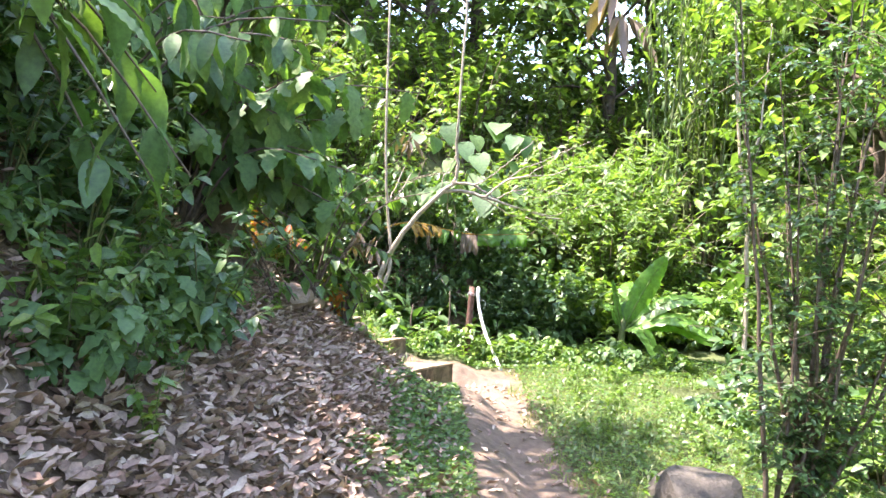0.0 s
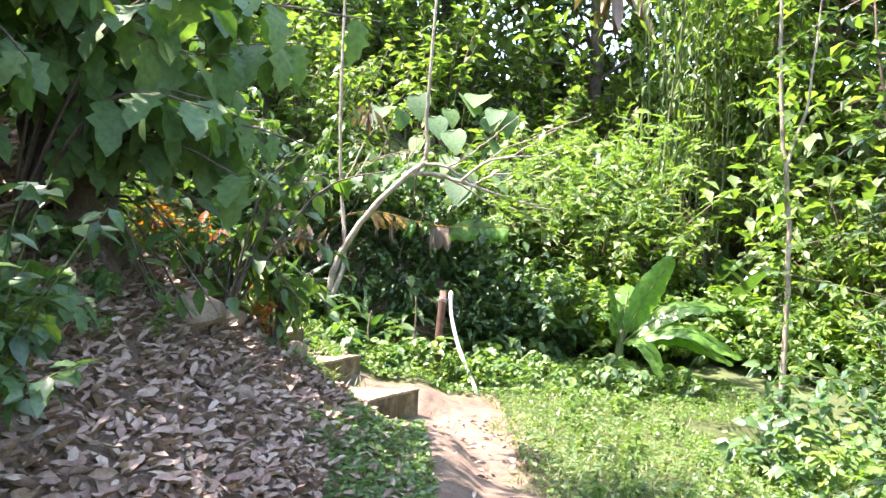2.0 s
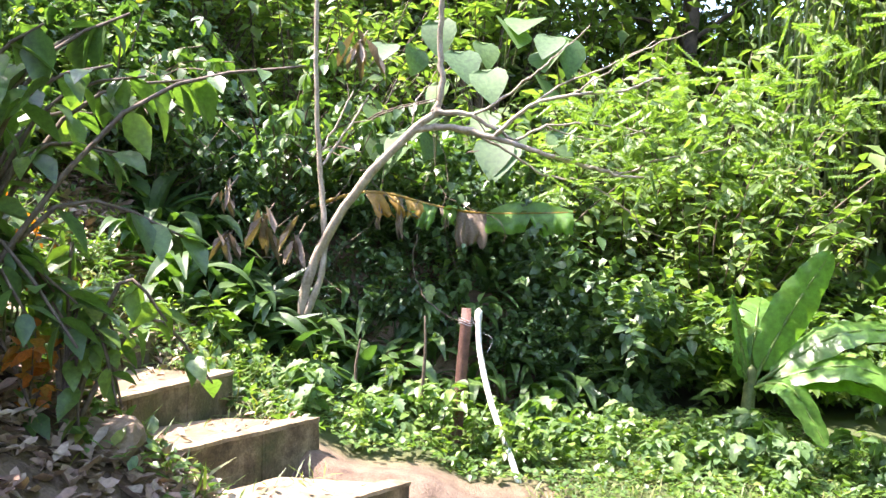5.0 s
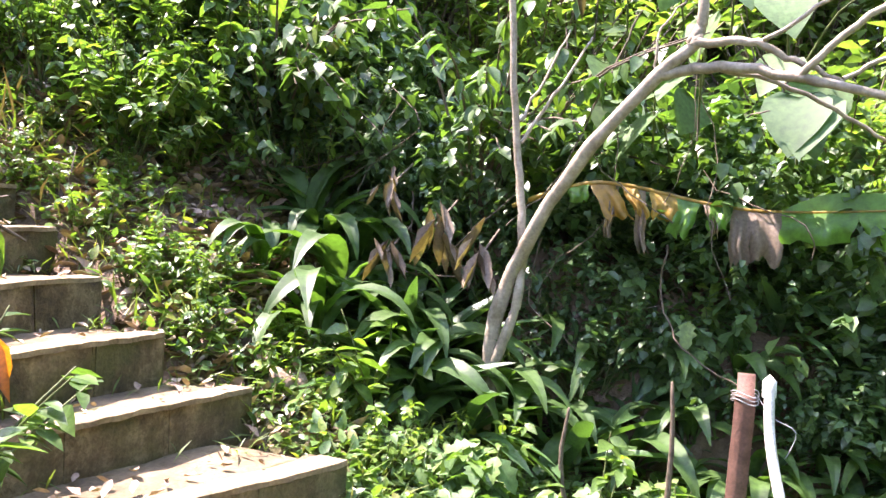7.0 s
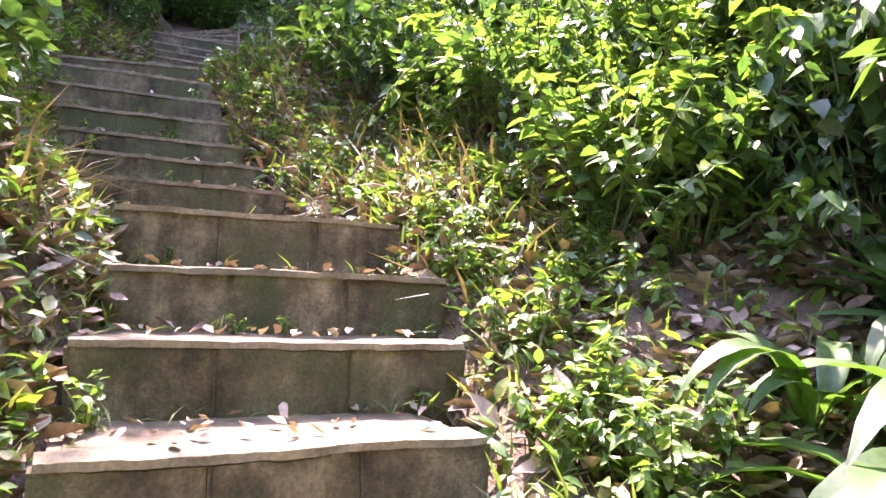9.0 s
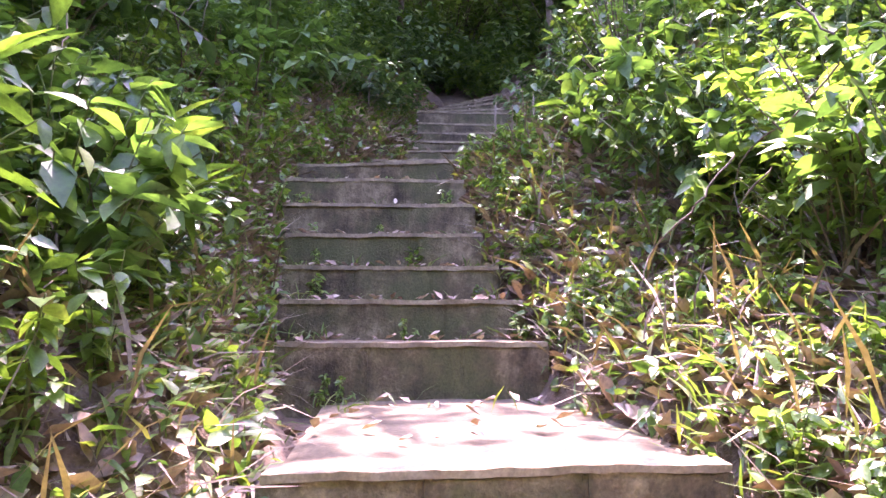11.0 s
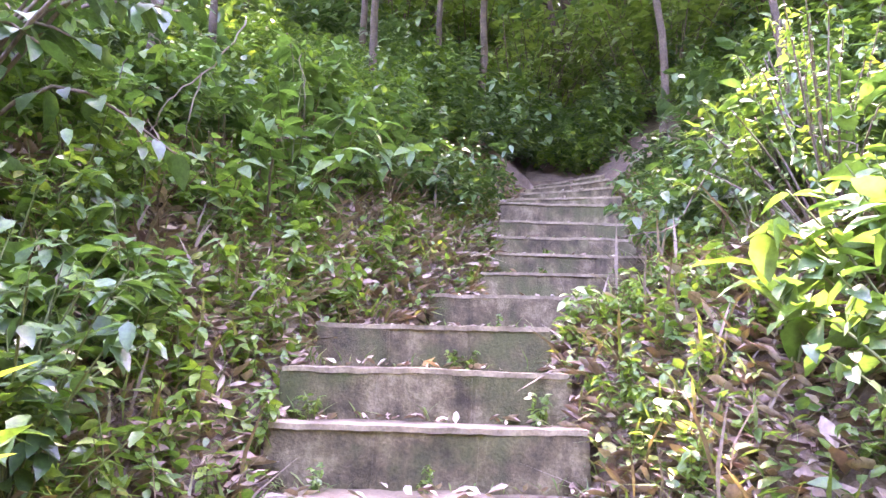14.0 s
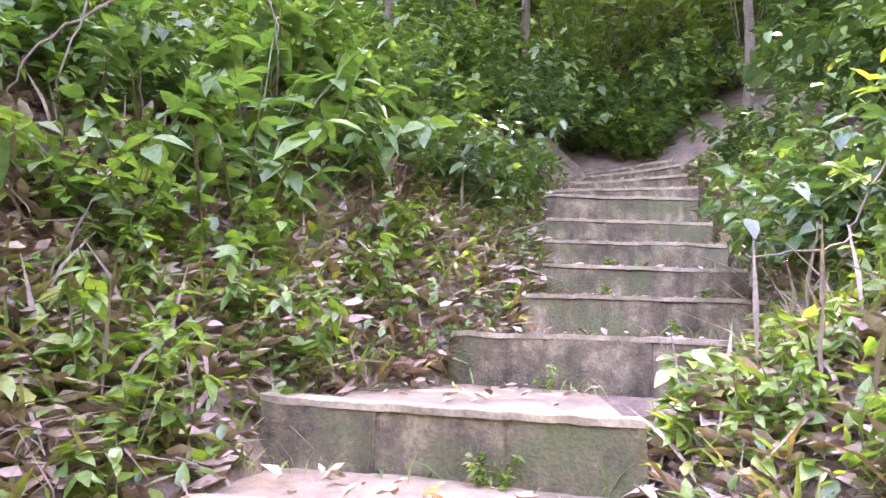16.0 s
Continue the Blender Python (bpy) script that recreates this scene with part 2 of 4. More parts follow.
OVATE = leaf_shape([(0.18, 0.20), (0.45, 0.27), (0.75, 0.15)], 0.3, 0.22)
BROAD = leaf_shape([(0.03 + 0.06 * k, 0.215 * math.sin(3.14159 * (0.03 + 0.06 * k) ** 0.85) ** 0.8) for k in range(16)], 0.22, 0.32, 0.011)
SMALL = leaf_shape([(0.45, 0.25)], 0.3, 0.2)
LANCE = leaf_shape([(0.15, 0.09), (0.4, 0.13), (0.75, 0.08)], 0.4, 0.35)
HEART = leaf_shape([(-0.08, 0.26), (0.10, 0.43), (0.35, 0.45), (0.62, 0.32), (0.86, 0.13)], 0.15, 0.2)
HEART_SMALL = leaf_shape([(0.05, 0.36), (0.5, 0.34)], 0.2, 0.2)
PLAIN = leaf_shape([(0.28, 0.25), (0.65, 0.20)], 0.3, 0.22)
LOBED = leaf_shape([(0.08, 0.12), (0.25, 0.30), (0.36, 0.20), (0.52, 0.36), (0.62, 0.2), (0.8, 0.2)], 0.2, 0.3)
def pleated_shape(half=0.078, curl=2.5, steps=11, ribs=9):
    """A long blade folded lengthwise into fine pleats, on a thin stalk."""
    y = np.linspace(0.0, 1.0, steps)
    w = half * np.clip(np.sin(3.14159 * np.clip((y - 0.12) / 0.9, 0.02, 0.985) ** 0.8), 0.06, 1)
    c = np.linspace(-1, 1, ribs)
    bend = curl * np.clip((y - 0.2) / 0.8, 0, 1)
    fore = np.concatenate([[0], np.cumsum(np.cos(bend[:-1]))]) / (steps - 1)
    down = np.concatenate([[0], np.cumsum(np.sin(bend[:-1]))]) / (steps - 1)
    v = np.array([(w[i] * q, fore[i] + math.sin(bend[i]) * 0.2 * w[i] * abs(q), -down[i] + math.cos(bend[i]) * (0.25 * w[i] * abs(q) + (0.13 * w[i] if k % 2 else 0))) for i in range(steps) for k, q in enumerate(c)])
    f = []
    for i in range(steps - 1):
        for k in range(ribs - 1):
            a = i * ribs + k
            f += [(a, a + 1, a + ribs + 1), (a, a + ribs + 1, a + ribs)]
    return v, np.array(f)


PLEATED = pleated_shape()
STRAP = leaf_shape([(0.12, 0.04), (0.3, 0.075), (0.5, 0.085), (0.7, 0.07), (0.88, 0.04)], 0.5, 0.55)
BLADE = leaf_shape([(0.5, 0.025)], 0.2, 0.4)
DEAD = leaf_shape([(0.3, 0.22), (0.7, 0.18)], 0.8, -0.3, 0.05)


def leaves(shape, at, heading, pitch, size, roll=None, width=1.0):
    """One leaf at each place: heading and pitch (up is positive) in radians, size in metres."""
    v, f = shape
    at, n = np.asarray(at, float), len(at)
    heading, pitch, size = (np.broadcast_to(np.asarray(q, float), n) for q in (heading, pitch, size))
    roll = rng.normal(0, 0.35, n) if roll is None else np.broadcast_to(roll, n)
    fwd = np.stack([np.cos(heading) * np.cos(pitch), np.sin(heading) * np.cos(pitch), np.sin(pitch)], 1)
    side = np.stack([np.sin(heading), -np.cos(heading), np.zeros(n)], 1)
    up = np.cross(side, fwd)
    s2 = side * np.cos(roll)[:, None] + up * np.sin(roll)[:, None]
    u2 = np.cross(s2, fwd)
    lv = v[None] * size[:, None, None]
    out = at[:, None] + lv[:, :, :1] * width * s2[:, None] + lv[:, :, 1:2] * fwd[:, None] + lv[:, :, 2:] * u2[:, None]
    return out.reshape(-1, 3), (f[None] + (np.arange(n) * len(v))[:, None, None]).reshape(-1, 3)


def sprig(base, tip, sag, count, shape, size, radius, pitch=-0.1, tipfan=True, width=1.0, sides=4):
    """A stem with leaves in pairs along it. Returns stem and leaf pieces."""
    base, tip = np.asarray(base, float), np.asarray(tip, float)
    mid = (base + tip) / 2 + np.array([0, 0, sag])
    line = bent([base, mid, tip], 4)
    stem = tube(line, np.linspace(radius, radius * 0.35, len(line)), sides)
    s = np.sort(rng.uniform(0.3, 1.0, count))
    i = np.clip((s * (len(line) - 1)).astype(int), 0, len(line) - 2)
    fr = (s * (len(line) - 1) - i)[:, None]
    at = line[i] * (1 - fr) + line[i + 1] * fr
    d = tip - base
    h0 = math.atan2(d[1], d[0])
    heading = h0 + np.where(np.arange(count) % 2, 1.1, -1.1) + rng.normal(0, 0.6, count)
    if abs(d[2]) > 0.8 * np.linalg.norm(d):
        heading = rng.uniform(0, 6.28, count)
    lf = leaves(shape, at, heading, pitch + rng.normal(0, 0.35, count), size * rng.uniform(0.6, 1.15, count), None, width)
    return stem, lf


def plant(name, label, category, group, stems, foliage, stem_mat, leaf_mat, extra=None):
    ob = new(name)
    tagged(ob, label, category, group)
    if not stems:
        for piece in foliage:
            part("leaf", mesh_from("leaf", *piece, leaf_mat), ob)
        return ob
    if stems:
        tagged(part("stem", mesh_from("stem", *joined(stems), stem_mat), ob), kind="stuff")
    tagged(part("leaves", mesh_from("leaves", *joined(foliage), leaf_mat), ob), kind="stuff")
    if extra:
        part(extra[0], mesh_from(extra[0], *joined(extra[1]), extra[2]), ob, extra[3])
    return ob


def shrub(label, height, spread, stems, count, shape, size, leaf_mat, name="shrub", category="shrub", group="shrubs on the slopes", pitch=-0.1, stem_mat=None, width=1.0, bare=0.0):
    st, lf = [], []
    for i in range(stems):
        a = rng.uniform(0, 6.28)
        r = spread * math.sqrt(rng.uniform(0.02, 1))
        h = height * rng.uniform(0.45, 1.05) * (1 - 0.3 * r / max(spread, 0.01))
        base = (0.15 * r * math.cos(a), 0.15 * r * math.sin(a), -0.05)
        tip = (r * math.cos(a), r * math.sin(a), h)
        s, l = sprig(base, tip, 0.12 * h, count, shape, size, 0.004 + 0.004 * height, pitch, width=width)
        st.append(s)
        lf.append(l)
    return plant(name, label, category, group, st, lf, stem_mat or STEM_GREEN, leaf_mat)


# ---- the lie of the land ----
# steps: x of the front edge at its middle, y of both ends, height of the tread, lean of the edge (dx over its width)
STEPS = [
    (-0.25, 8.25, 9.10, 0.03, 0.70), (-0.80, 8.50, 9.48, 0.23, 0.70), (-1.23, 8.55, 9.68, 0.43, 0.45), (-1.66, 8.60, 9.84, 0.61, 0.25),
    (-1.95, 8.65, 9.74, 0.815, 0.1), (-2.33, 8.75, 9.83, 1.01, -0.03), (-2.78, 8.80, 9.95, 1.215, 0.08), (-3.16, 8.90, 10.05, 1.415, 0.10),
    (-3.58, 8.92, 10.05, 1.63, -0.06), (-4.90, 8.75, 9.86, 1.85, -0.08), (-5.28, 8.70, 9.82, 2.02, -0.06), (-5.68, 8.66, 9.76, 2.195, -0.04),
    (-5.98, 8.62, 9.70, 2.38, -0.05), (-6.33, 8.55, 9.70, 2.59, -0.05), (-6.62, 8.52, 9.66, 2.78, -0.02), (-7.08, 8.52, 9.62, 2.965, 0.22),
    (-8.10, 9.00, 10.20, 3.175, 0.05), (-8.70, 9.30, 10.45, 3.37, 0.0), (-9.22, 9.40, 10.50, 3.56, -0.02), (-9.70, 9.42, 10.52, 3.75, -0.02),
    (-10.15, 9.44, 10.55, 3.945, -0.05), (-10.62, 9.45, 10.55, 4.19, -0.05), (-11.15, 9.50, 10.65, 4.35, 0.25), (-11.55, 9.62, 10.62, 4.50, 0.50),
    (-11.92, 9.75, 10.62, 4.64, 0.70), (-12.30, 9.82, 10.62, 4.76, 0.80)]
SX = np.array([s[0] for s in STEPS][::-1])
SZ = np.array([s[3] for s in STEPS][::-1])
SY0 = np.array([s[1] for s in STEPS][::-1])
SY1 = np.array([s[2] for s in STEPS][::-1])
WALK_Y = np.array([-6.0, 0.0, 2.0, 5.0, 7.0, 8.3, 9.2])
WALK_X = np.array([-0.2, -0.1, 0.12, 0.33, 0.38, 0.38, 0.45])


def smoothstep(a, b, x):
    t = np.clip((x - a) / (b - a), 0, 1)
    return t * t * (3 - 2 * t)


def land(x, y):
    """Height of the ground."""
    x, y = np.asarray(x, float), np.asarray(y, float)
    stair = np.interp(x, SX, SZ, left=4.9) + np.clip(-12.6 - x, 0, 22) * 0.42
    stair = np.where(x > 0.3, -0.17, np.where(x > 0.12, -0.17 + (0.3 - x) / 0.18 * 0.08, stair - 0.13))
    y0, y1 = np.interp(x, SX, SY0), np.interp(x, SX, SY1)
    left, right = np.clip(y0 - 0.05 - y, 0, 60), np.clip(y - y1 - 0.02, 0, 60)
    up = smoothstep(-1.2, -3.5, x)
    flight = stair + 0.07 * smoothstep(0.0, 0.15, left + right) + up * (0.75 * np.minimum(left, 1.2) + 0.30 * np.clip(left - 1.2, 0, 6) + 0.55 * np.minimum(right, 1.5) + 0.35 * np.clip(right - 1.5, 0, 12))
    # ground beside the path: bank on the -x side, verge and fall on the other
    off = x - np.interp(y, WALK_Y, WALK_X)
    bank = -0.17 + 0.10 * smoothstep(-0.35, -0.6, off) + 0.72 * np.clip(-off - 0.55, 0, 1.7) + 0.35 * np.clip(-off - 2.25, 0, 5)
    fall = -0.17 + 0.05 * smoothstep(0.4, 0.8, off) - 0.30 * np.clip(off - 1.7, 0, 2.2) + 0.05 * np.clip(off - 5, 0, 60)
    walkside = np.where(off < 0, bank, fall)
    hollow = -0.17 + 0.02 * (y - 9) + 2.2 * np.clip(y - 11.35, 0, 0.62) * smoothstep(1.6, 0.2, x) + 0.42 * np.clip(y - 12.8, 0, 14)
    low = np.where(y > 9.0, np.maximum(hollow, np.where(off > 0, fall, -9)), walkside)
    m = smoothstep(8.0, 8.6, y)
    low = low * np.where(off < 0, 1 - m, 1) + np.where(off < 0, m * np.maximum(hollow, -0.17), 0)
    h = np.maximum(low, flight - 9 * smoothstep(0.3, 0.35, x))
    inside = (y > y0 - 0.01) & (y < y1 + 0.01) & (x < 0.3) & (x > -12.8)
    h = np.where(inside, stair - 0.13, h)
    far = 0.40 * np.clip(np.abs(x - 2) - 16, 0, 12) + 0.4 * np.clip(-8 - y, 0, 10)
    return h + far * (x > 2) + 0.4 * np.clip(-8 - y, 0, 10) * (x <= 2)


def axis(lo, hi, a, b, fine, coarse):
    return np.concatenate([np.arange(lo, a, coarse), np.arange(a, b, fine), np.arange(b, hi + coarse, coarse)])


def build_ground():
    gx, gy = axis(-80, 80, -14, 6, 0.1, 2.0), axis(-80, 80, -2, 14, 0.1, 2.0)
    X, Y = np.meshgrid(gx, gy, indexing="ij")
    Z = land(X, Y)
    off = np.abs(X - np.interp(Y, WALK_Y, WALK_X))
    near = (off < 6) | (X < 0)
    bumps = np.array([noise.noise(Vector((a * 1.7, b * 1.7, 0))) * 0.05 + noise.noise(Vector((a * 6, b * 6, 3))) * 0.015 for a, b in zip(X.ravel(), Y.ravel())]).reshape(X.shape)
    Z = Z + bumps * near
    nx, ny = X.shape
    v = np.stack([X, Y, Z], -1).reshape(-1, 3)
    i = (np.arange(nx - 1)[:, None] * ny + np.arange(ny - 1)[None]).ravel()
    f = np.vstack([np.stack([i, i + ny, i + ny + 1], 1), np.stack([i, i + ny + 1, i + 1], 1)])
    me = mesh_from("ground", v, f, GROUND)
    ragged = np.array([noise.noise(Vector((a * 3, b * 3, 7))) for a, b in v[:, :2]])
    o = (v[:, 0] - np.interp(v[:, 1], WALK_Y, WALK_X))
    dirt = smoothstep(0.44, 0.26, np.abs(o) + 0.12 * ragged) * (v[:, 1] < 9.4)
    green = np.maximum(smoothstep(0.4, 0.6, o) * (v[:, 0] > 0.3), smoothstep(9.4, 9.9, v[:, 1]) * smoothstep(-2.0, -0.8, v[:, 0])) * (1 - dirt)
    green = np.maximum(green * (1 - smoothstep(11.0, 11.3, v[:, 1]) * smoothstep(1.6, 1.0, v[:, 0])), smoothstep(13, 14, v[:, 1]))
    for key, val in (("dirt", dirt), ("green", green)):
        me.attributes.new(key, "FLOAT", "POINT").data.foreach_set("value", val.astype(np.float32))
    tagged(new("ground", me), "brown leaf-strewn hillside soil with a trodden dirt path", "ground", "", "structure")


build_ground()


# ---- the staircase ----
def rough_box(x0, x1, y0, y1, z0, z1, lean, wear, nx=3, ny=16, nz=3):
    """A worn block: its front edge at x1, its ends at y0 and y1; lean turns it about its middle."""
    bm = bmesh.new()
    bmesh.ops.create_cube(bm, size=1)
    bmesh.ops.subdivide_edges(bm, edges=[e for e in bm.edges if abs((e.verts[0].co - e.verts[1].co).y) > 0.5], cuts=ny)
    bmesh.ops.bevel(bm, geom=[e for e in bm.edges if e.calc_face_angle(0) > 1.2], offset=0.035, segments=2, affect="EDGES")
    for e in bm.edges:
        e.smooth = e.calc_face_angle(0) < 0.3
    for q in bm.verts:
        c = q.co
        w = Vector((x0 + (c.x + 0.5) * (x1 - x0), y0 + (c.y + 0.5) * (y1 - y0), z0 + (c.z + 0.5) * (z1 - z0)))
        w.x += lean * (0.5 + c.y - 0.5)
        n = noise.noise_vector(w * 3.1) * wear + noise.noise_vector(w * 13) * wear * 0.5 + noise.noise_vector(w * 37) * wear * 0.35
        q.co = w + n
    bmesh.ops.triangulate(bm, faces=bm.faces)
    return bm


def bm_part(name, bm, mat, parent, label=""):
    me = bpy.data.meshes.new(name)
    bm.to_mesh(me)
    bm.free()
    me.materials.append(mat)
    for p in me.polygons:
        p.use_smooth = True
    return part(name, me, parent, label)


def build_staircase():
    stairs = new("staircase")
    tagged(stairs, "weathered mossy concrete garden steps climbing the wooded slope", "staircase", "", "structure")
    for i, (x, y0, y1, z, lean) in enumerate(STEPS):
        below = STEPS[i - 1][3] if i else -0.17
        back = STEPS[i + 1][0] if i + 1 < len(STEPS) else x - 0.5
        step = bm_part("step", rough_box(back - 0.12, x - 0.05, y0 + 0.03, y1 - 0.03, z - 0.20, z - 0.012, lean, 0.012), EARTH_TREAD if i else CONCRETE_EDGE, stairs, "step tread of trodden earth")
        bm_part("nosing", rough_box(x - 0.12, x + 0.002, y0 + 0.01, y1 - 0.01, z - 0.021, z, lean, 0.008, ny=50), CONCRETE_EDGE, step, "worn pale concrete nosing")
        n = 3
        for k in range(n):
            a, b = y0 + (y1 - y0) * k / n, y0 + (y1 - y0) * (k + 1) / n
            la = lean * ((k + 0.5) / n - 0.5)
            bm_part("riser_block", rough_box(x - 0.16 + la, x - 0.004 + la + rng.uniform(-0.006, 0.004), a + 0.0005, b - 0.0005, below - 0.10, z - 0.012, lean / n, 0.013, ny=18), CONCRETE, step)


build_staircase()


# ---- leaning tree with feathery crown ----
def build_leaning_tree():
    ob = tagged(new("leaning_tree"), "slender pale-barked leaning tree with feathery light green leaves", "tree")
    base = np.array([-0.9, 10.95, land(-0.9, 10.95) - 0.1])
    line = bent([base, (-0.87, 10.95, 0.43), (-0.83, 10.92, 0.87), (-0.72, 10.9, 1.17), (-0.43, 10.75, 1.63), (-0.1, 10.65, 1.98), (0.09, 10.6, 2.15)], 5, 0.005)
    girth = np.linspace(0.046, 0.027, len(line)) * (1 + 0.07 * np.sin(np.arange(len(line)) * 1.3))
    line2 = bent([(-0.87, 10.93, 0.5), (-0.80, 10.9, 0.70), (-0.73, 10.9, 0.92), (-0.72, 10.95, 1.2), (-0.76, 11.0, 1.52), (-0.81, 11.0, 1.92), (-0.86, 11.0, 2.75), (-0.9, 11.05, 4.6)], 5, 0.003)
    part("trunk", mesh_from("trunk", *tube(line, girth, 12), BARK_PALE), ob)
    part("stem", mesh_from("stem", *tube(line2, np.linspace(0.030, 0.015, len(line2)), 8), BARK_PALE), ob, "thin straight second stem")
    limbs = [
        ([(0.06, 10.61, 2.12), (0.11, 10.6, 2.31), (0.08, 10.6, 2.63), (0.09, 10.5, 3.2), (0.12, 10.5, 4.7)], 0.027, 0.014),
        ([(-0.06, 10.63, 2.01), (0.18, 10.6, 2.03), (0.5, 10.5, 1.96), (0.79, 10.45, 1.87), (1.08, 10.45, 1.8), (1.33, 10.4, 1.74), (1.5, 10.4, 1.73)], 0.027, 0.007),
        ([(0.07, 10.6, 2.13), (0.3, 10.55, 2.12), (0.44, 10.55, 2.05), (0.64, 10.5, 1.94)], 0.021, 0.010),
        ([(0.49, 10.5, 1.97), (0.71, 10.4, 2.17), (0.98, 10.35, 2.25), (1.3, 10.3, 2.28), (1.51, 10.3, 2.37), (1.71, 10.2, 2.4)], 0.016, 0.005),
        ([(0.3, 10.55, 2.11), (0.45, 10.5, 2.17), (0.71, 10.5, 2.38), (0.85, 10.5, 2.51), (1.1, 10.5, 2.75)], 0.011, 0.004),
        ([(0.64, 10.5, 1.95), (0.85, 10.55, 2.06), (1.18, 10.6, 2.1), (1.59, 10.6, 2.05)], 0.011, 0.004),
        ([(0.18, 10.6, 2.02), (0.53, 10.7, 1.93), (0.87, 10.8, 1.75), (1.18, 10.8, 1.7), (1.47, 10.8, 1.53), (1.63, 10.8, 1.38), (1.87, 10.8, 1.32)], 0.011, 0.003),
        ([(1.08, 10.45, 1.8), (1.41, 10.6, 1.77), (1.6, 10.6, 1.86), (1.88, 10.6, 1.92), (2.2, 10.6, 2.0)], 0.011, 0.004),
        ([(-0.08, 10.64, 1.99), (-0.08, 10.65, 2.19), (0.03, 10.7, 2.36), (0.1, 10.7, 2.6)], 0.007, 0.003),
        ([(-0.77, 11.0, 1.75), (-0.6, 11.1, 2.05), (-0.47, 11.2, 2.32)], 0.012, 0.006),
        ([(-0.78, 11.0, 1.86), (-0.67, 11.1, 2.12), (-0.59, 11.2, 2.36)], 0.010, 0.005),
        ([(0.71, 10.4, 2.17), (0.95, 10.5, 2.35), (1.23, 10.5, 2.48), (1.39, 10.5, 2.56), (1.8, 10.5, 2.75)], 0.009, 0.004),
        ([(0.98, 10.35, 2.25), (1.2, 10.3, 2.4), (1.5, 10.3, 2.62)], 0.007, 0.003),
        ([(0.85, 10.55, 2.06), (1.1, 10.6, 2.0), (1.35, 10.7, 2.02), (1.7, 10.7, 2.15)], 0.007, 0.003)]
    for pts, r0, r1 in limbs:
        line = bent(pts, 6, 0.005)
        part("branch", mesh_from("branch", *tube(line, np.linspace(r0, r1, len(line)), 7), BARK_PALE), ob)
    # feathery twice-cut leaves: fronds of small leaflets
    fol = []
    for k in range(330):
        c = np.array([rng.uniform(0.9, 3.0), rng.uniform(9.9, 11.2), 0])
        c[2] = 1.5 + 0.8 * rng.uniform(0, 1) + 0.4 * (c[0] - 0.9) * rng.uniform(0.0, 1)
        h, p, L = rng.uniform(0, 6.28), rng.normal(-0.1, 0.45), rng.uniform(0.14, 0.26)
        d = np.array([math.cos(h) * math.cos(p), math.sin(h) * math.cos(p), math.sin(p)])
        s = np.repeat(np.linspace(0.15, 1, 11), 2)
        at = c + d * (s * L)[:, None]
        side = np.tile([1.2, -1.2], 11)
        fol.append(leaves(SMALL, at, h + side, p - 0.1, 0.062 * (1.1 - 0.5 * s), rng.normal(0, 0.5, 22), 0.85))
        fol.append(tube(np.array([c, c + d * L]), [0.003, 0.001], 3))
    part("crown", mesh_from("crown", *joined(fol), LEAF_FEATHER), ob)


build_leaning_tree()


# ---- post, pipe, sticks ----
def build_post():
    ob = tagged(new("wooden_post"), "reddish brown square timber post with a wire tie", "post")
    bm = bmesh.new()
    bmesh.ops.create_cube(bm, size=1)
    bmesh.ops.subdivide_edges(bm, edges=[e for e in bm.edges if abs((e.verts[0].co - e.verts[1].co).z) > 0.5], cuts=8)
    bmesh.ops.bevel(bm, geom=[e for e in bm.edges if e.calc_face_angle(0) > 1], offset=0.08, segments=2, affect="EDGES")
    for q in bm.verts:
        w = Vector((q.co.x * 0.075, q.co.y * 0.06, -0.25 + (q.co.z + 0.5) * 1.05))
        q.co = w + noise.noise_vector(w * 7) * 0.004 + Vector((0.355 - 0.03 * (0.8 - w.z), 10.28, 0))
    bm_part("post", bm, WOOD_POST, ob)
    loops = []
    for z in (0.70, 0.715, 0.73):
        a = np.linspace(0, 6.6, 18)
        loops.append(tube(np.stack([0.352 + 0.05 * np.cos(a), 10.28 + 0.042 * np.sin(a), z + 0.01 * np.sin(2 * a)], 1), np.full(18, 0.0022), 4))
    loops.append(tube(bent([(0.40, 10.26, 0.72), (0.45, 10.22, 0.66), (0.53, 10.2, 0.62), (0.5, 10.2, 0.52)], 4), np.full(13, 0.002), 4))
    part("wire", mesh_from("wire", *joined(loops), WIRE), ob, "twisted grey wire tie")
    pipe = tagged(new("plastic_pipe"), "thin white plastic pipe leaning from the post to the grass", "pipe")
    line = bent([(0.435, 10.24, 0.77), (0.45, 10.18, 0.55), (0.53, 10.0, 0.25), (0.66, 9.75, -0.04), (0.72, 9.62, -0.2)], 6)
    part("pipe", mesh_from("pipe", *tube(line, np.full(len(line), 0.019), 12), PIPE_WHITE), pipe)
    part("collar", mesh_from("collar", *tube(np.array([(0.435, 10.243, 0.73), (0.434, 10.245, 0.79)]), [0.025, 0.025], 12), PIPE_WHITE), pipe)
    for x, y, h, lean in ((0.06, 10.36, 0.75, 0.03), (-0.35, 10.6, 0.5, -0.05)):
        st = tagged(new("dry_stick"), "broken dry brown stick standing in the weeds", "stick")
        z = float(land(x, y))
        part("stick", mesh_from("stick", *tube(bent([(x, y, z - 0.1), (x + lean, y, z + h * 0.5), (x + lean * 0.6, y + 0.02, z + h)], 4, 0.004), np.linspace(0.016, 0.007, 9), 6), STEM_BROWN), st)


build_post()


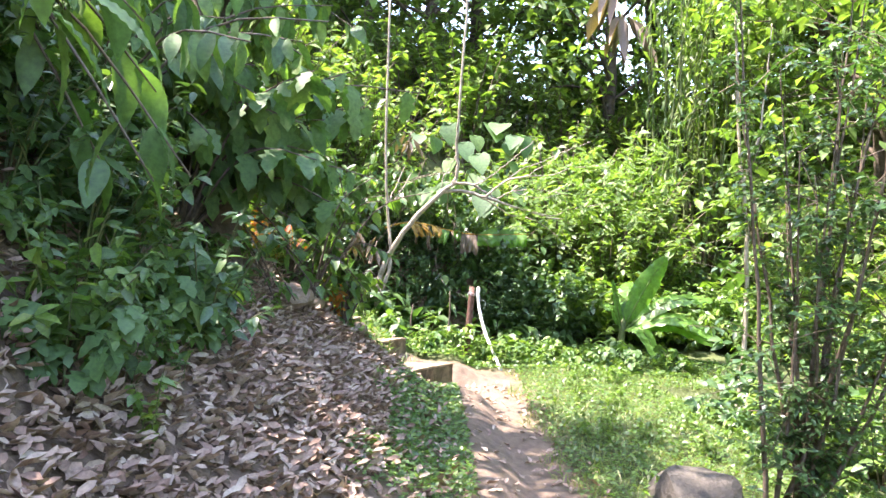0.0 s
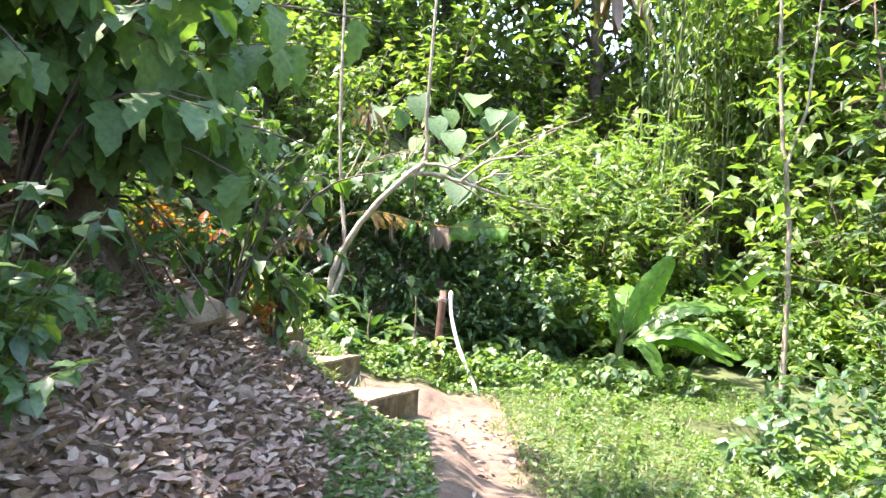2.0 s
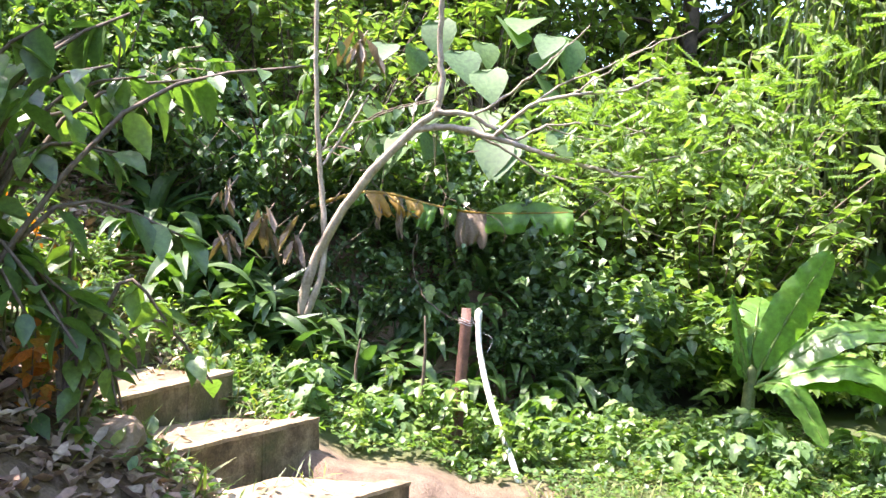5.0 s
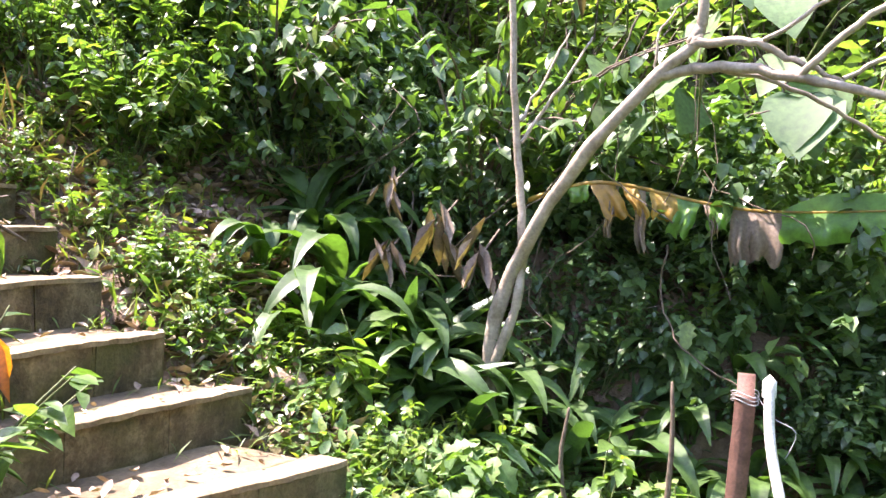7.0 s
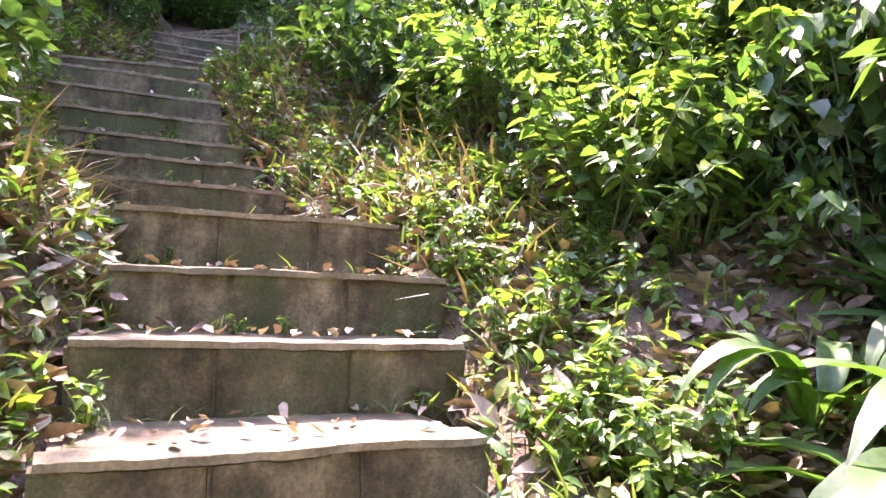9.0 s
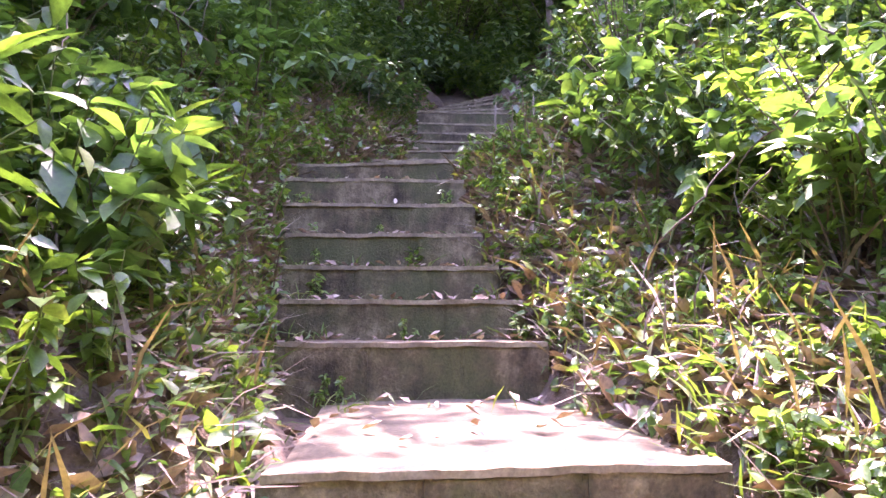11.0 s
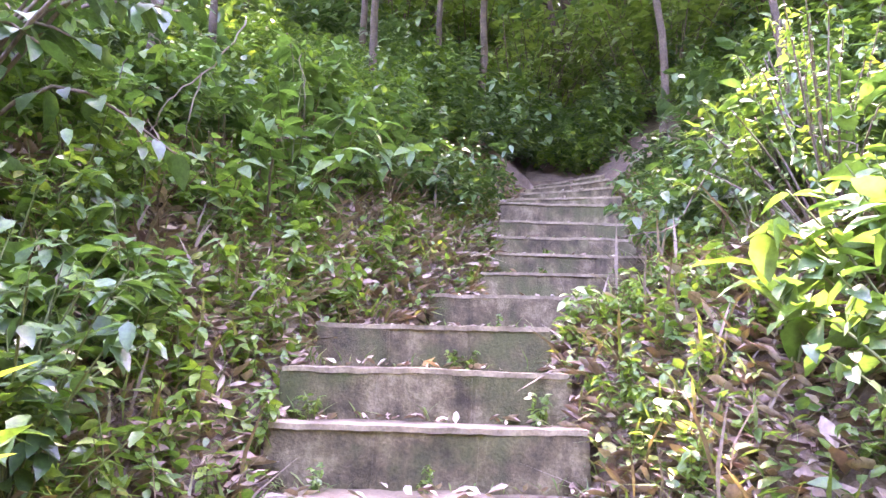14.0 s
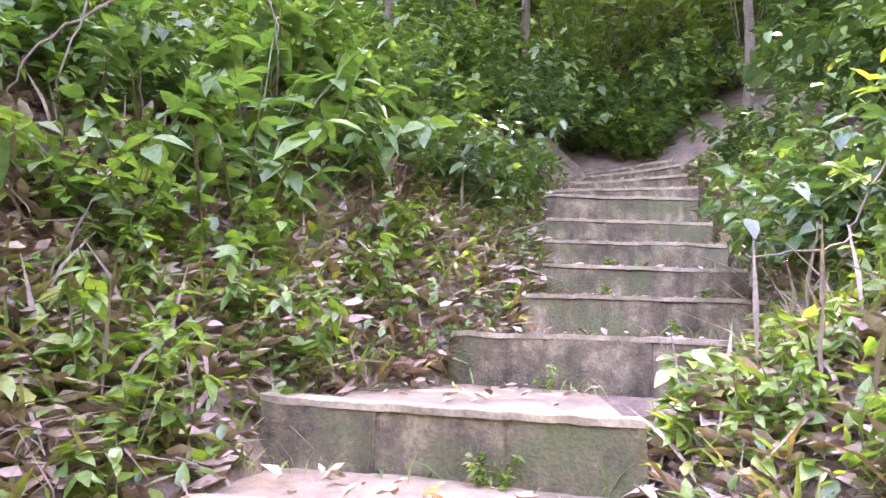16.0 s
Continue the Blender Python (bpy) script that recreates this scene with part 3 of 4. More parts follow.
# ---- banana plants and the torn leaf ----
def banana_leaf(base, tip, arch, width, face=(0, 0, 1.0)):
    """A long banana blade with a channelled midrib and ragged edges."""
    base, tip = np.asarray(base, float), np.asarray(tip, float)
    mid = (base + tip) / 2 + np.array([0, 0, arch])
    line = bent([base, mid, tip], 14)
    n = len(line)
    t = np.gradient(line, axis=0)
    t /= np.linalg.norm(t, axis=1)[:, None]
    side = np.cross(t, face)
    side /= np.linalg.norm(side, axis=1)[:, None] + 1e-6
    up = np.cross(side, t)
    s = np.linspace(0, 1, n)
    w = width * np.clip(np.sin(np.clip((s - 0.16) / 0.84, 0, 1) ** 0.75 * 3.14159), 0, 1) ** 0.6
    w = w * (1 + rng.normal(0, 0.05, n))
    v, f = [], []
    for k, e in enumerate((-1, -0.5, 0, 0.5, 1)):
        v.append(line + side * (e * w)[:, None] + up * (0.25 * abs(e) * w - 0.35 * (abs(e) ** 2) * w + 0.012 * np.sin(np.arange(n) * 1.7 + k))[:, None])
    v = np.vstack(v)
    for k in range(4):
        for i in range(n - 1):
            a = k * n + i
            f += [(a, a + 1, a + n + 1), (a, a + n + 1, a + n)]
    rib = tube(line, np.linspace(0.018, 0.004, n), 6)
    return (v, np.array(f)), rib


def banana_plant(x, y, specs, label, height=0.5):
    ob = tagged(new("banana_plant"), label, "banana plant", "banana plants")
    z = float(land(x, y))
    o = np.array([x, y, z])
    part("stalk", mesh_from("stalk", *joined([tube(bent([o - (0, 0, 0.1), o + (0.02, 0, height * 0.6), o + (0.03, 0, height)], 4), np.linspace(0.06, 0.035, 9), 9)]), STEM_GREEN), ob)
    for dx, dy, dz, arch, w, face in specs:
        blade, rib = banana_leaf(o + (0.02, 0, height * 0.7), o + (dx, dy, dz), arch, w, face)
        lf = part("leaf", mesh_from("leaf", *blade, LEAF_BANANA), ob)
        part("midrib", mesh_from("midrib", *rib, LEAF_BRIGHT), lf)
    return ob


banana_plant(2.52, 11.05, [(0.60, 0.05, 1.42, 0.06, 0.17, (0.2, -1, 0.3)), (1.20, -0.2, 0.86, 0.20, 0.15, (0.1, -0.55, 1)), (1.22, -0.6, 0.34, 0.26, 0.16, (0, -0.5, 1)),
                           (1.28, -0.3, 0.22, 0.20, 0.13, (0, -0.6, 1)), (-0.14, 0.05, 1.06, 0.0, 0.045, (0, -1, 0.2)), (-0.30, -0.1, 0.68, 0.14, 0.10, (0, -0.6, 1)),
                           (0.42, -0.5, 0.0, 0.24, 0.12, (0, -0.6, 1)), (0.3, 0.6, 1.0, 0.2, 0.14, (0, -0.5, 1))], "young banana plant with broad bright green leaves")


def build_torn_leaf():
    ob = tagged(new("torn_banana_leaf"), "fallen banana leaf, half green and half dry orange-brown shreds", "banana leaf")
    rib = bent([(-0.95, 11.55, 1.44), (-0.6, 11.5, 1.56), (-0.33, 11.5, 1.58), (0.19, 11.5, 1.48), (0.57, 11.5, 1.46), (1.22, 11.5, 1.50)], 8)
    part("midrib", mesh_from("midrib", *tube(rib, np.linspace(0.017, 0.005, len(rib)), 6), LEAF_YELLOWED), ob, "yellowing midrib")

    def hanging(x0, x1, drop, mat, label):
        """A strip of blade that hangs from the rib, folded and frayed below."""
        n, m = 9, 7
        xs = np.linspace(x0, x1, n)
        top = np.stack([np.interp(xs, rib[:, 0], rib[:, i]) for i in range(3)], 1)
        fray = 1 + rng.normal(0, 0.06, n)
        lean, ph = rng.normal(0, 0.05), rng.uniform(0, 6.28)
        rows = []
        for k in np.linspace(0, 1, m):
            mid = top[:, :1].mean()
            x = (top[:, 0] - mid) * (1 - 0.1 * k) + mid + lean * k + 0.012 * k * np.sin(9 * k + ph)
            y = top[:, 1] - 0.07 * math.sin(2.2 * k) + 0.03 * k * np.sin(np.arange(n) * 1.3 + ph)
            rows.append(np.stack([x, y, top[:, 2] - drop * k * (1 + (fray - 1) * k)], 1))
        f = []
        for k in range(m - 1):
            for i in range(n - 1):
                a = k * n + i
                f += [(a, a + 1, a + n + 1), (a, a + n + 1, a + n)]
        part("shred", mesh_from("shred", np.vstack(rows), f, mat), ob, label)

    for x0, x1, drop, mat, label in (
            (-0.62, -0.50, 0.10, LEAF_BANANA, "green shred"), (-0.50, -0.36, 0.20, LEAF_YELLOWED, "yellow drying shred"), (-0.37, -0.33, 0.30, LEAF_DRY, "brown dry shred"),
            (-0.33, -0.24, 0.17, LEAF_YELLOWED, "yellow drying shred"), (-0.25, -0.19, 0.34, LEAF_DRY, "brown dry shred"), (-0.17, -0.02, 0.15, LEAF_YELLOWED, "orange drying shred"),
            (-0.03, 0.10, 0.20, LEAF_BANANA, "green shred"), (0.11, 0.15, 0.17, LEAF_DRY, "brown dry shred"), (0.15, 0.26, 0.13, LEAF_BANANA, "green shred"),
            (0.25, 0.36, 0.30, LEAF_DRY, "dark brown dry shred"), (0.33, 0.50, 0.27, LEAF_DRY, "dark brown dry shred"), (0.50, 0.86, 0.16, LEAF_BANANA, "whole green end of the blade"),
            (0.84, 1.02, 0.18, LEAF_BANANA, "green end of the blade"), (1.01, 1.20, 0.17, LEAF_BANANA, "green tip with a yellow edge")):
        hanging(x0, x1, drop, mat, label)
    edge = bent([(0.5, 11.5, 1.47), (0.7, 11.53, 1.555), (0.95, 11.53, 1.57), (1.2, 11.5, 1.51)], 6)
    low = np.stack([edge[:, 0], edge[:, 1] - 0.01, np.interp(edge[:, 0], rib[:, 0], rib[:, 2])], 1)
    m = len(edge)
    part("shred", mesh_from("shred", np.vstack([edge, low]), [q for i in range(m - 1) for q in ((i, i + 1, i + m + 1), (i, i + m + 1, i + m))], LEAF_BANANA), ob, "upper half of the green blade")


build_torn_leaf()


def round_leaf_climber():
    st, lf = [], []
    for k in range(26):
        c = np.array([rng.uniform(-0.6, 1.1), rng.uniform(11.3, 11.9), rng.uniform(1.9, 3.1)])
        b = c + (rng.normal(0, 0.1), 0.4, -0.3)
        st.append(tube(bent([b, (b + c) / 2 + (0, 0, 0.1), c], 3), np.linspace(0.008, 0.004, 7), 5))
        lf.append(leaves(HEART, [c], [-1.57 + rng.normal(0, 0.5)], [-0.75 + rng.normal(0, 0.2)], [rng.uniform(0.26, 0.40)], None, 1.0))
    plant("round_leaf_climber", "climber with very large round dull green leaves", "climber", "", st, lf, STEM_GREEN, LEAF_BIG)
    # withered hanging leaves
    for x, y, z, L in ((-0.55, 11.1, 2.75, 0.6), (-1.5, 11.0, 1.55, 0.35), (-1.2, 10.95, 1.35, 0.55), (-0.95, 10.95, 1.2, 0.5), (-1.45, 10.9, 1.2, 0.4)):
        lf = [leaves(DEAD, [(x + rng.normal(0, 0.025), y + rng.normal(0, 0.03), z + rng.normal(0, 0.06))], [rng.uniform(0, 6.28)], [-1.35], [L * rng.uniform(0.25, 0.6)], None, 0.5) for _ in range(10)]
        plant("withered_leaf", "withered curled brown leaves hanging in a bunch", "dead leaf", "withered leaf bunches", [tube(np.array([(x, y, z - 0.05), (x + 0.03, y + 0.25, z + 0.1)]), [0.008, 0.006], 5)], lf, STEM_BROWN, LEAF_DRY)


round_leaf_climber()


# ---- plants, one of each kind, then copies over the slopes ----
def strap_plant(n=16, size=0.66):
    lf = [leaves(STRAP, [(0, 0, 0.02)], rng.uniform(0, 6.28), rng.uniform(0.35, 1.25), size * rng.uniform(0.6, 1.15), None, 0.85) for _ in range(n)]
    return plant("strap_leaf_plant", "clump of long ribbed dark green strap leaves", "plant", "strap-leaved plants", None, lf, STEM_GREEN, LEAF_DARK)


def ginger_plant():
    st, lf = [], []
    for k in range(3):
        a = rng.uniform(0, 6.28)
        tip = (0.25 * math.cos(a), 0.25 * math.sin(a), rng.uniform(0.45, 0.7))
        line = bent([(0, 0, -0.05), (tip[0] * 0.3, tip[1] * 0.3, tip[2] * 0.6), tip], 4)
        st.append(tube(line, np.linspace(0.010, 0.005, 9), 5))
        n = 9
        s = np.linspace(0.35, 1, n)
        at = np.stack([np.interp(s, np.linspace(0, 1, 9), line[:, i]) for i in range(3)], 1)
        lf.append(leaves(LANCE, at, a + np.where(np.arange(n) % 2, 1.2, -1.2) + rng.normal(0, 0.4, n), rng.normal(0.35, 0.3, n), rng.uniform(0.28, 0.42, n), None, 0.9))
    return plant("ginger_plant", "bright green plant with long pointed blades on a cane", "plant", "cane plants", st, lf, STEM_GREEN, LEAF_BRIGHT)


def pleated_plant(n=11, size=0.8):
    a = rng.uniform(0, 6.28)
    lf = [leaves(PLEATED, [(rng.normal(0, 0.03), rng.normal(0, 0.03), 0.0)], a + k * 2.4 + rng.normal(0, 0.3), rng.uniform(0.7, 1.3), size * rng.uniform(0.8, 1.3), rng.normal(0, 0.25)) for k in range(n)]
    return plant("pleated_leaf_plant", "clump of long drooping pleated green leaves under the bank", "plant", "pleated-leaf plants", None, lf, STEM_GREEN, LEAF_STRAP)


KINDS = {}


def kind(key, makers):
    KINDS[key] = makers


kind("weed", [shrub("leafy green weed with pointed opposite leaves", 0.5, 0.22, 5, 14, OVATE, 0.10, LEAF_BRIGHT, "weed", "weed", "weeds beside the steps") for _ in range(3)])
kind("shrub", [shrub("dense leafy green undergrowth shrub", 0.95, 0.55, 16, 17, PLAIN, 0.12, LEAF_SHRUB) for _ in range(4)])
# Much the same bush as shrub, with shade put into the leaf colour.
kind("dark", [shrub("undergrowth shrub with shade put into its dark green leaf colour", 1.1, 0.65, 18, 17, PLAIN, 0.13, LEAF_DARK) for _ in range(3)])
kind("sunny", [shrub("glossy yellow-green sunlit shrub", 1.0, 0.55, 16, 18, PLAIN, 0.11, LEAF_BRIGHT) for _ in range(3)])
# Vines take the dark leaf colour in place of shade cast by the overhang.
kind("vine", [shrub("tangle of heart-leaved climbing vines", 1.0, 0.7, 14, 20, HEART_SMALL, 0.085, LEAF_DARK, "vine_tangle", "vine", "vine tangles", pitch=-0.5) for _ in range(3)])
kind("twiggy", [shrub("small-leaved twiggy green bush with thin stems", 1.3, 0.6, 18, 34, SMALL, 0.055, LEAF_SHRUB, "twiggy_bush", "bush", "twiggy bushes", stem_mat=STEM_BROWN) for _ in range(2)])
kind("amber", [shrub("young shrub with yellow and amber leaves", 0.7, 0.3, 6, 10, OVATE, 0.13, LEAF_AMBER, "amber_shrub", "shrub", "amber-leaved shrubs", stem_mat=STEM_BROWN)])
kind("strap", [strap_plant() for _ in range(3)])
kind("pleated", [pleated_plant() for _ in range(4)])
kind("broadleaf", [shrub("leafy shrub with broad soft green leaves", 0.95, 0.5, 9, 13, OVATE, 0.19, LEAF_BIG, "broadleaf_shrub", "shrub", "broad-leaved shrubs", pitch=-0.15) for _ in range(3)])
kind("ginger", [ginger_plant() for _ in range(2)])
kind("hill", [shrub("tall leafy forest-edge bush", 2.6, 1.5, 30, 30, SMALL, 0.20, LEAF_FAR, "forest_bush", "bush", "forest-edge bushes", stem_mat=STEM_BROWN) for _ in range(4)])
kind("fern", [shrub("low plant with drooping lobed leaves", 0.6, 0.4, 9, 12, LOBED, 0.20, LEAF_BIG, "lobed_plant", "plant", "lobed-leaf plants", pitch=-0.5) for _ in range(2)])
ROUTE = bent([(-0.5, -1.0, 0), (-0.45, 1.2, 0), (-0.3, 3.1, 0), (0.3, 5.6, 0), (0.3, 7.1, 0), (0.05, 8.1, 0), (-0.6, 8.9, 0), (-1.2, 9.2, 0), (-2.5, 9.3, 0), (-4.0, 9.4, 0), (-5.4, 9.2, 0)], 6)[:, :2]

USED = set()
FAR = {}


def put(key, x, y, scale=1.0, sink=0.0, lean=8.0, z=None):
    i = int(rng.integers(len(KINDS[key])))
    src = KINDS[key][i]
    m = pose(x, y, (float(land(x, y)) if z is None else z) - sink, rng.normal(0, lean), rng.normal(0, lean), rng.uniform(0, 360))
    k = scale * rng.uniform(0.8, 1.2)
    if key in ("shrub", "dark", "sunny", "vine", "weed") and (key, i) in USED and np.min(np.hypot(ROUTE[:, 0] - x, ROUTE[:, 1] - y)) > (1.7 if key == "weed" else 2.6):
        lf = [c for c in src.children if c.name.startswith("leaves")][0].data
        v = np.empty(len(lf.vertices) * 3, np.float32)
        lf.vertices.foreach_get("co", v)
        f = np.empty(len(lf.loops), np.int32)
        lf.loops.foreach_get("vertex_index", f)
        q = np.array(m @ Matrix.Scale(k, 4))
        FAR.setdefault(key, []).append((v.reshape(-1, 3) @ q[:3, :3].T + q[:3, 3], f.reshape(-1, 3)))
        return
    if (key, i) in USED:
        ob = copy_thing(src, m)
    else:
        USED.add((key, i))
        ob = src
    ob.matrix_basis = m @ Matrix.Scale(k, 4)


def clear(x, y, r):
    return np.min(np.hypot(ROUTE[:, 0] - x, ROUTE[:, 1] - y)) > r


def on_steps(x, y, pad=0.0):
    return -12.8 < x < 0.35 and np.interp(x, SX, SY0) - pad < y < np.interp(x, SX, SY1) + pad


def on_path(x, y, pad=0.0):
    return y < 9.6 and abs(x - np.interp(y, WALK_Y, WALK_X)) < 0.45 + pad


def held_free(keys, x, y):
    """Open places: round the banana plant, before the strap leaves, over the bare bank."""
    tall = not set(keys) <= {"weed", "fern", "strap", "ginger", "pleated"}
    return tall and ((1.5 < x < 4.2 and 9.0 < y < 11.7) or (-2.4 < x < 1.0 and 10.2 < y < 11.45) or (-8.8 < x < -6.3 and 7.7 < y < 9.1) or (-9.2 < x < -4.6 and 9.6 < y < 10.45) or (3.6 < x < 6.3 and 12.6 < y < 15.2))


def scatter(keys, n, xr, yr, scale=1.0, gap=0.6, pad=0.15, test=None, sink=0.0):
    done = tries = 0
    while done < n and tries < n * 12:
        tries += 1
        x, y = rng.uniform(*xr), rng.uniform(*yr)
        if held_free(keys, x, y):
            continue
        if not clear(x, y, gap) or on_steps(x, y, pad) or on_path(x, y, pad) or (test and not test(x, y)):
            continue
        put(keys[int(rng.integers(len(keys)))], x, y, scale, sink)
        done += 1


# slope on the -y side of the upper steps
scatter(["shrub", "shrub", "dark", "weed"], 150, (-12, -3.0), (6.6, 8.4), 0.65, 1.0, 0.12)
scatter(["dark", "vine", "shrub"], 60, (-14, -3.0), (3.5, 6.8), 1.2, 1.0)
scatter(["weed"], 90, (-8.8, -1.8), (7.7, 8.75), 0.7, 0.8, 0.0)
# slope on the +y side of the steps
scatter(["twiggy", "shrub", "sunny", "weed", "vine"], 130, (-8.5, -2.2), (10.55, 12.2), 0.75, 0.9, 0.3)
scatter(["weed"], 65, (-8.5, -1.6), (9.85, 10.7), 0.5, 0.75, 0.02)
for x, y, k in ((-4.85, 8.38, 0.85), (-5.1, 10.4, 0.8), (-2.45, 8.3, 0.9), (-3.4, 8.2, 0.7), (-6.2, 10.35, 0.7)):
    put("ginger", x, y, k)
for x, y, k in ((-2.75, 8.45, 1.5), (-7.05, 9.72, 0.6), (-6.85, 9.8, 0.5), (-7.35, 9.7, 0.5), (-6.45, 9.82, 0.5), (-3.55, 10.15, 0.55), (-3.2, 10.17, 0.5), (-2.75, 10.08, 0.5), (-2.3, 9.97, 0.45), (-1.9, 9.9, 0.45), (-5.0, 9.97, 0.5), (-5.7, 9.9, 0.5), (-5.0, 8.62, 0.5), (-5.9, 8.5, 0.5), (-6.6, 8.42, 0.5), (-4.2, 8.72, 0.5), (-1.2, 10.4, 1.2), (-0.2, 10.3, 1.1), (0.2, 10.15, 1.0), (0.9, 9.9, 1.1)):
    put("weed", x, y, k)
for x, y in ((4.6, 13.0), (5.6, 13.4), (5.0, 14.2)):
    put("strap", x, y, 2.4)
scatter(["shrub", "vine", "dark"], 80, (-13, -1.6), (11.5, 14.0), 1.15, 1.0)
scatter(["dark", "shrub", "weed"], 70, (-16, -7.6), (10.2, 13.0), 0.8, 1.0, 0.15)
scatter(["dark", "shrub"], 70, (-19, -13.0), (6.5, 13.5), 1.2, 1.0)
scatter(["dark", "shrub", "weed"], 50, (-14.0, -7.4), (7.6, 9.4), 0.7, 1.0, 0.1)
# vine-covered bank behind the leaning tree
scatter(["vine", "vine", "shrub"], 75, (-3.2, 0.6), (11.95, 13.0), 1.1, 1.0)
for x, y, k in ((-2.10, 10.75, 0.75), (-1.80, 11.0, 1.0), (-1.70, 10.7, 0.9), (-1.45, 10.95, 0.95), (-1.25, 11.3, 0.9), (-1.15, 10.85, 0.95), (-1.05, 11.45, 0.9), (-1.55, 11.5, 0.85), (-1.9, 11.4, 0.85),
                (-0.6, 11.45, 0.8), (-0.25, 11.4, 0.8), (0.1, 11.5, 0.8), (0.45, 11.4, 0.8), (-0.9, 11.05, 0.9), (-0.45, 11.6, 0.8), (0.7, 11.5, 0.8), (-0.05, 11.65, 0.75), (0.35, 11.65, 0.75), (-0.8, 11.7, 0.75), (-1.3, 11.72, 0.75), (-1.7, 11.75, 0.75)):
    put("pleated", x, y, k, 0.02, 6.0)
scatter(["strap", "fern", "weed"], 34, (-2.2, 1.7), (11.3, 11.85), 0.75, 1.0)
scatter(["pleated"], 9, (0.1, 1.6), (11.2, 11.6), 0.65, 1.0)
scatter(["vine"], 26, (-2.6, 0.8), (11.75, 12.0), 0.8, 1.0)
scatter(["vine", "dark"], 46, (-0.7, 1.9), (11.46, 11.95), 0.55, 1.0)
scatter(["strap", "pleated"], 14, (-2.2, -0.4), (10.7, 11.35), 0.95, 1.0)
scatter(["weed", "weed", "weed", "fern"], 60, (-0.9, 3.0), (9.7, 10.6), 0.65, 0.8, 0.05)
scatter(["weed"], 22, (-2.4, -1.0), (9.95, 10.5), 0.5, 0.8, 0.05)
scatter(["shrub", "sunny", "shrub"], 66, (1.8, 5.5), (11.0, 13.5), 1.15, 1.0)
# Dark-leaved kinds here imitate the deep shade behind the fork by colour.
scatter(["dark", "vine"], 26, (0.2, 2.0), (11.7, 13.6), 1.15, 1.0)
# verge and gully on the +x side of the path
scatter(["weed"], 60, (1.0, 3.8), (5.0, 10.4), 0.5, 0.7)
scatter(["shrub", "sunny", "twiggy", "dark"], 70, (2.8, 6.5), (4.0, 12.0), 1.0, 1.2)
# bank on the -x side of the path
scatter(["fern", "shrub", "dark"], 40, (-3.6, -1.55), (2.8, 5.2), 0.75, 1.1)
scatter(["weed", "fern"], 16, (-2.6, -1.2), (4.6, 8.2), 0.45, 0.9)
scatter(["weed", "shrub", "amber"], 16, (-2.6, -1.15), (7.5, 8.4), 0.7, 0.95)
scatter(["dark", "shrub"], 50, (-7, -2.9), (2, 7.5), 1.2, 1.2)
scatter(["dark", "shrub"], 20, (-4, 6), (-6, -1.5), 1.3, 1.3)
# broad-leaved shrubs on the slope left of the upper flight and at the foot of the first bank
scatter(["broadleaf"], 18, (-9.0, -5.6), (7.0, 8.35), 0.6, 0.95, 0.2)
scatter(["broadleaf"], 9, (-4.6, -3.0), (7.7, 8.4), 0.7, 0.95, 0.2)
scatter(["broadleaf"], 12, (-8.6, -3.6), (10.6, 11.4), 0.85, 0.95, 0.3)
scatter(["broadleaf", "fern", "weed"], 14, (-2.5, -1.6), (3.3, 4.7), 0.5, 1.1)
for x, y, k in ((-8.5, 8.35, 0.7), (-8.2, 8.1, 0.9), (-7.9, 8.2, 0.8), (-7.6, 7.9, 0.65), (-7.3, 8.0, 0.55), (-6.9, 7.7, 0.55), (-6.5, 7.7, 0.45), (-7.0, 7.3, 0.5), (-8.8, 8.0, 0.8), (-8.1, 7.6, 0.7), (-9.2, 8.6, 0.7), (-6.3, 8.0, 0.5)):
    put("broadleaf", x, y, k)
for key, x, y, k in (("broadleaf", -1.6, 3.5, 0.42), ("broadleaf", -1.78, 3.8, 0.5), ("broadleaf", -1.5, 3.95, 0.35), ("fern", -1.9, 4.2, 0.6), ("weed", -1.42, 3.3, 0.6), ("weed", -1.65, 4.1, 0.6)):
    put(key, x, y, k)
# forest edge all round
scatter(["hill"], 50, (2.5, 10), (12.6, 15.5), 0.8, 1.0)
scatter(["hill"], 30, (-22, -14), (8.5, 13.5), 0.9, 1.0)
scatter(["hill"], 180, (-14, 18), (13.2, 22), 1.1, 1.0)
scatter(["hill"], 60, (5.5, 18), (-6, 14), 1.1, 1.0)
scatter(["hill"], 60, (-26, -14), (0, 20), 1.0, 1.0)
scatter(["hill"], 14, (-14, -7), (-6, 4), 0.9, 1.0)


scatter(["dark", "shrub"], 45, (-15.5, -11.6), (8.0, 10.6), 0.8, 1.0, 0.02)
scatter(["dark", "shrub"], 25, (-16, -13.4), (10.0, 13.0), 0.9, 1.0, 0.02)
for i, (x, y0, y1, z, lean) in enumerate(STEPS[2:20]):
    for k in range(2):
        v = rng.choice([rng.uniform(0.02, 0.2), rng.uniform(0.8, 0.98), rng.uniform(0.3, 0.7)])
        put("weed", STEPS[i + 3][0] + 0.05 + lean * (v - 0.5), y0 + (y1 - y0) * v, rng.uniform(0.2, 0.34), 0.02, 8.0, z)
# Far vines keep the dark leaf colour that stands in for overhang shade.
for key, mat in (("shrub", LEAF_SHRUB), ("dark", LEAF_DARK), ("sunny", LEAF_BRIGHT), ("vine", LEAF_DARK), ("weed", LEAF_BRIGHT)):
    if key in FAR:
        tagged(new("undergrowth", mesh_from("undergrowth", *joined(FAR[key]), mat)), "dense leafy undergrowth covering the wooded slope", "undergrowth", "", "stuff")


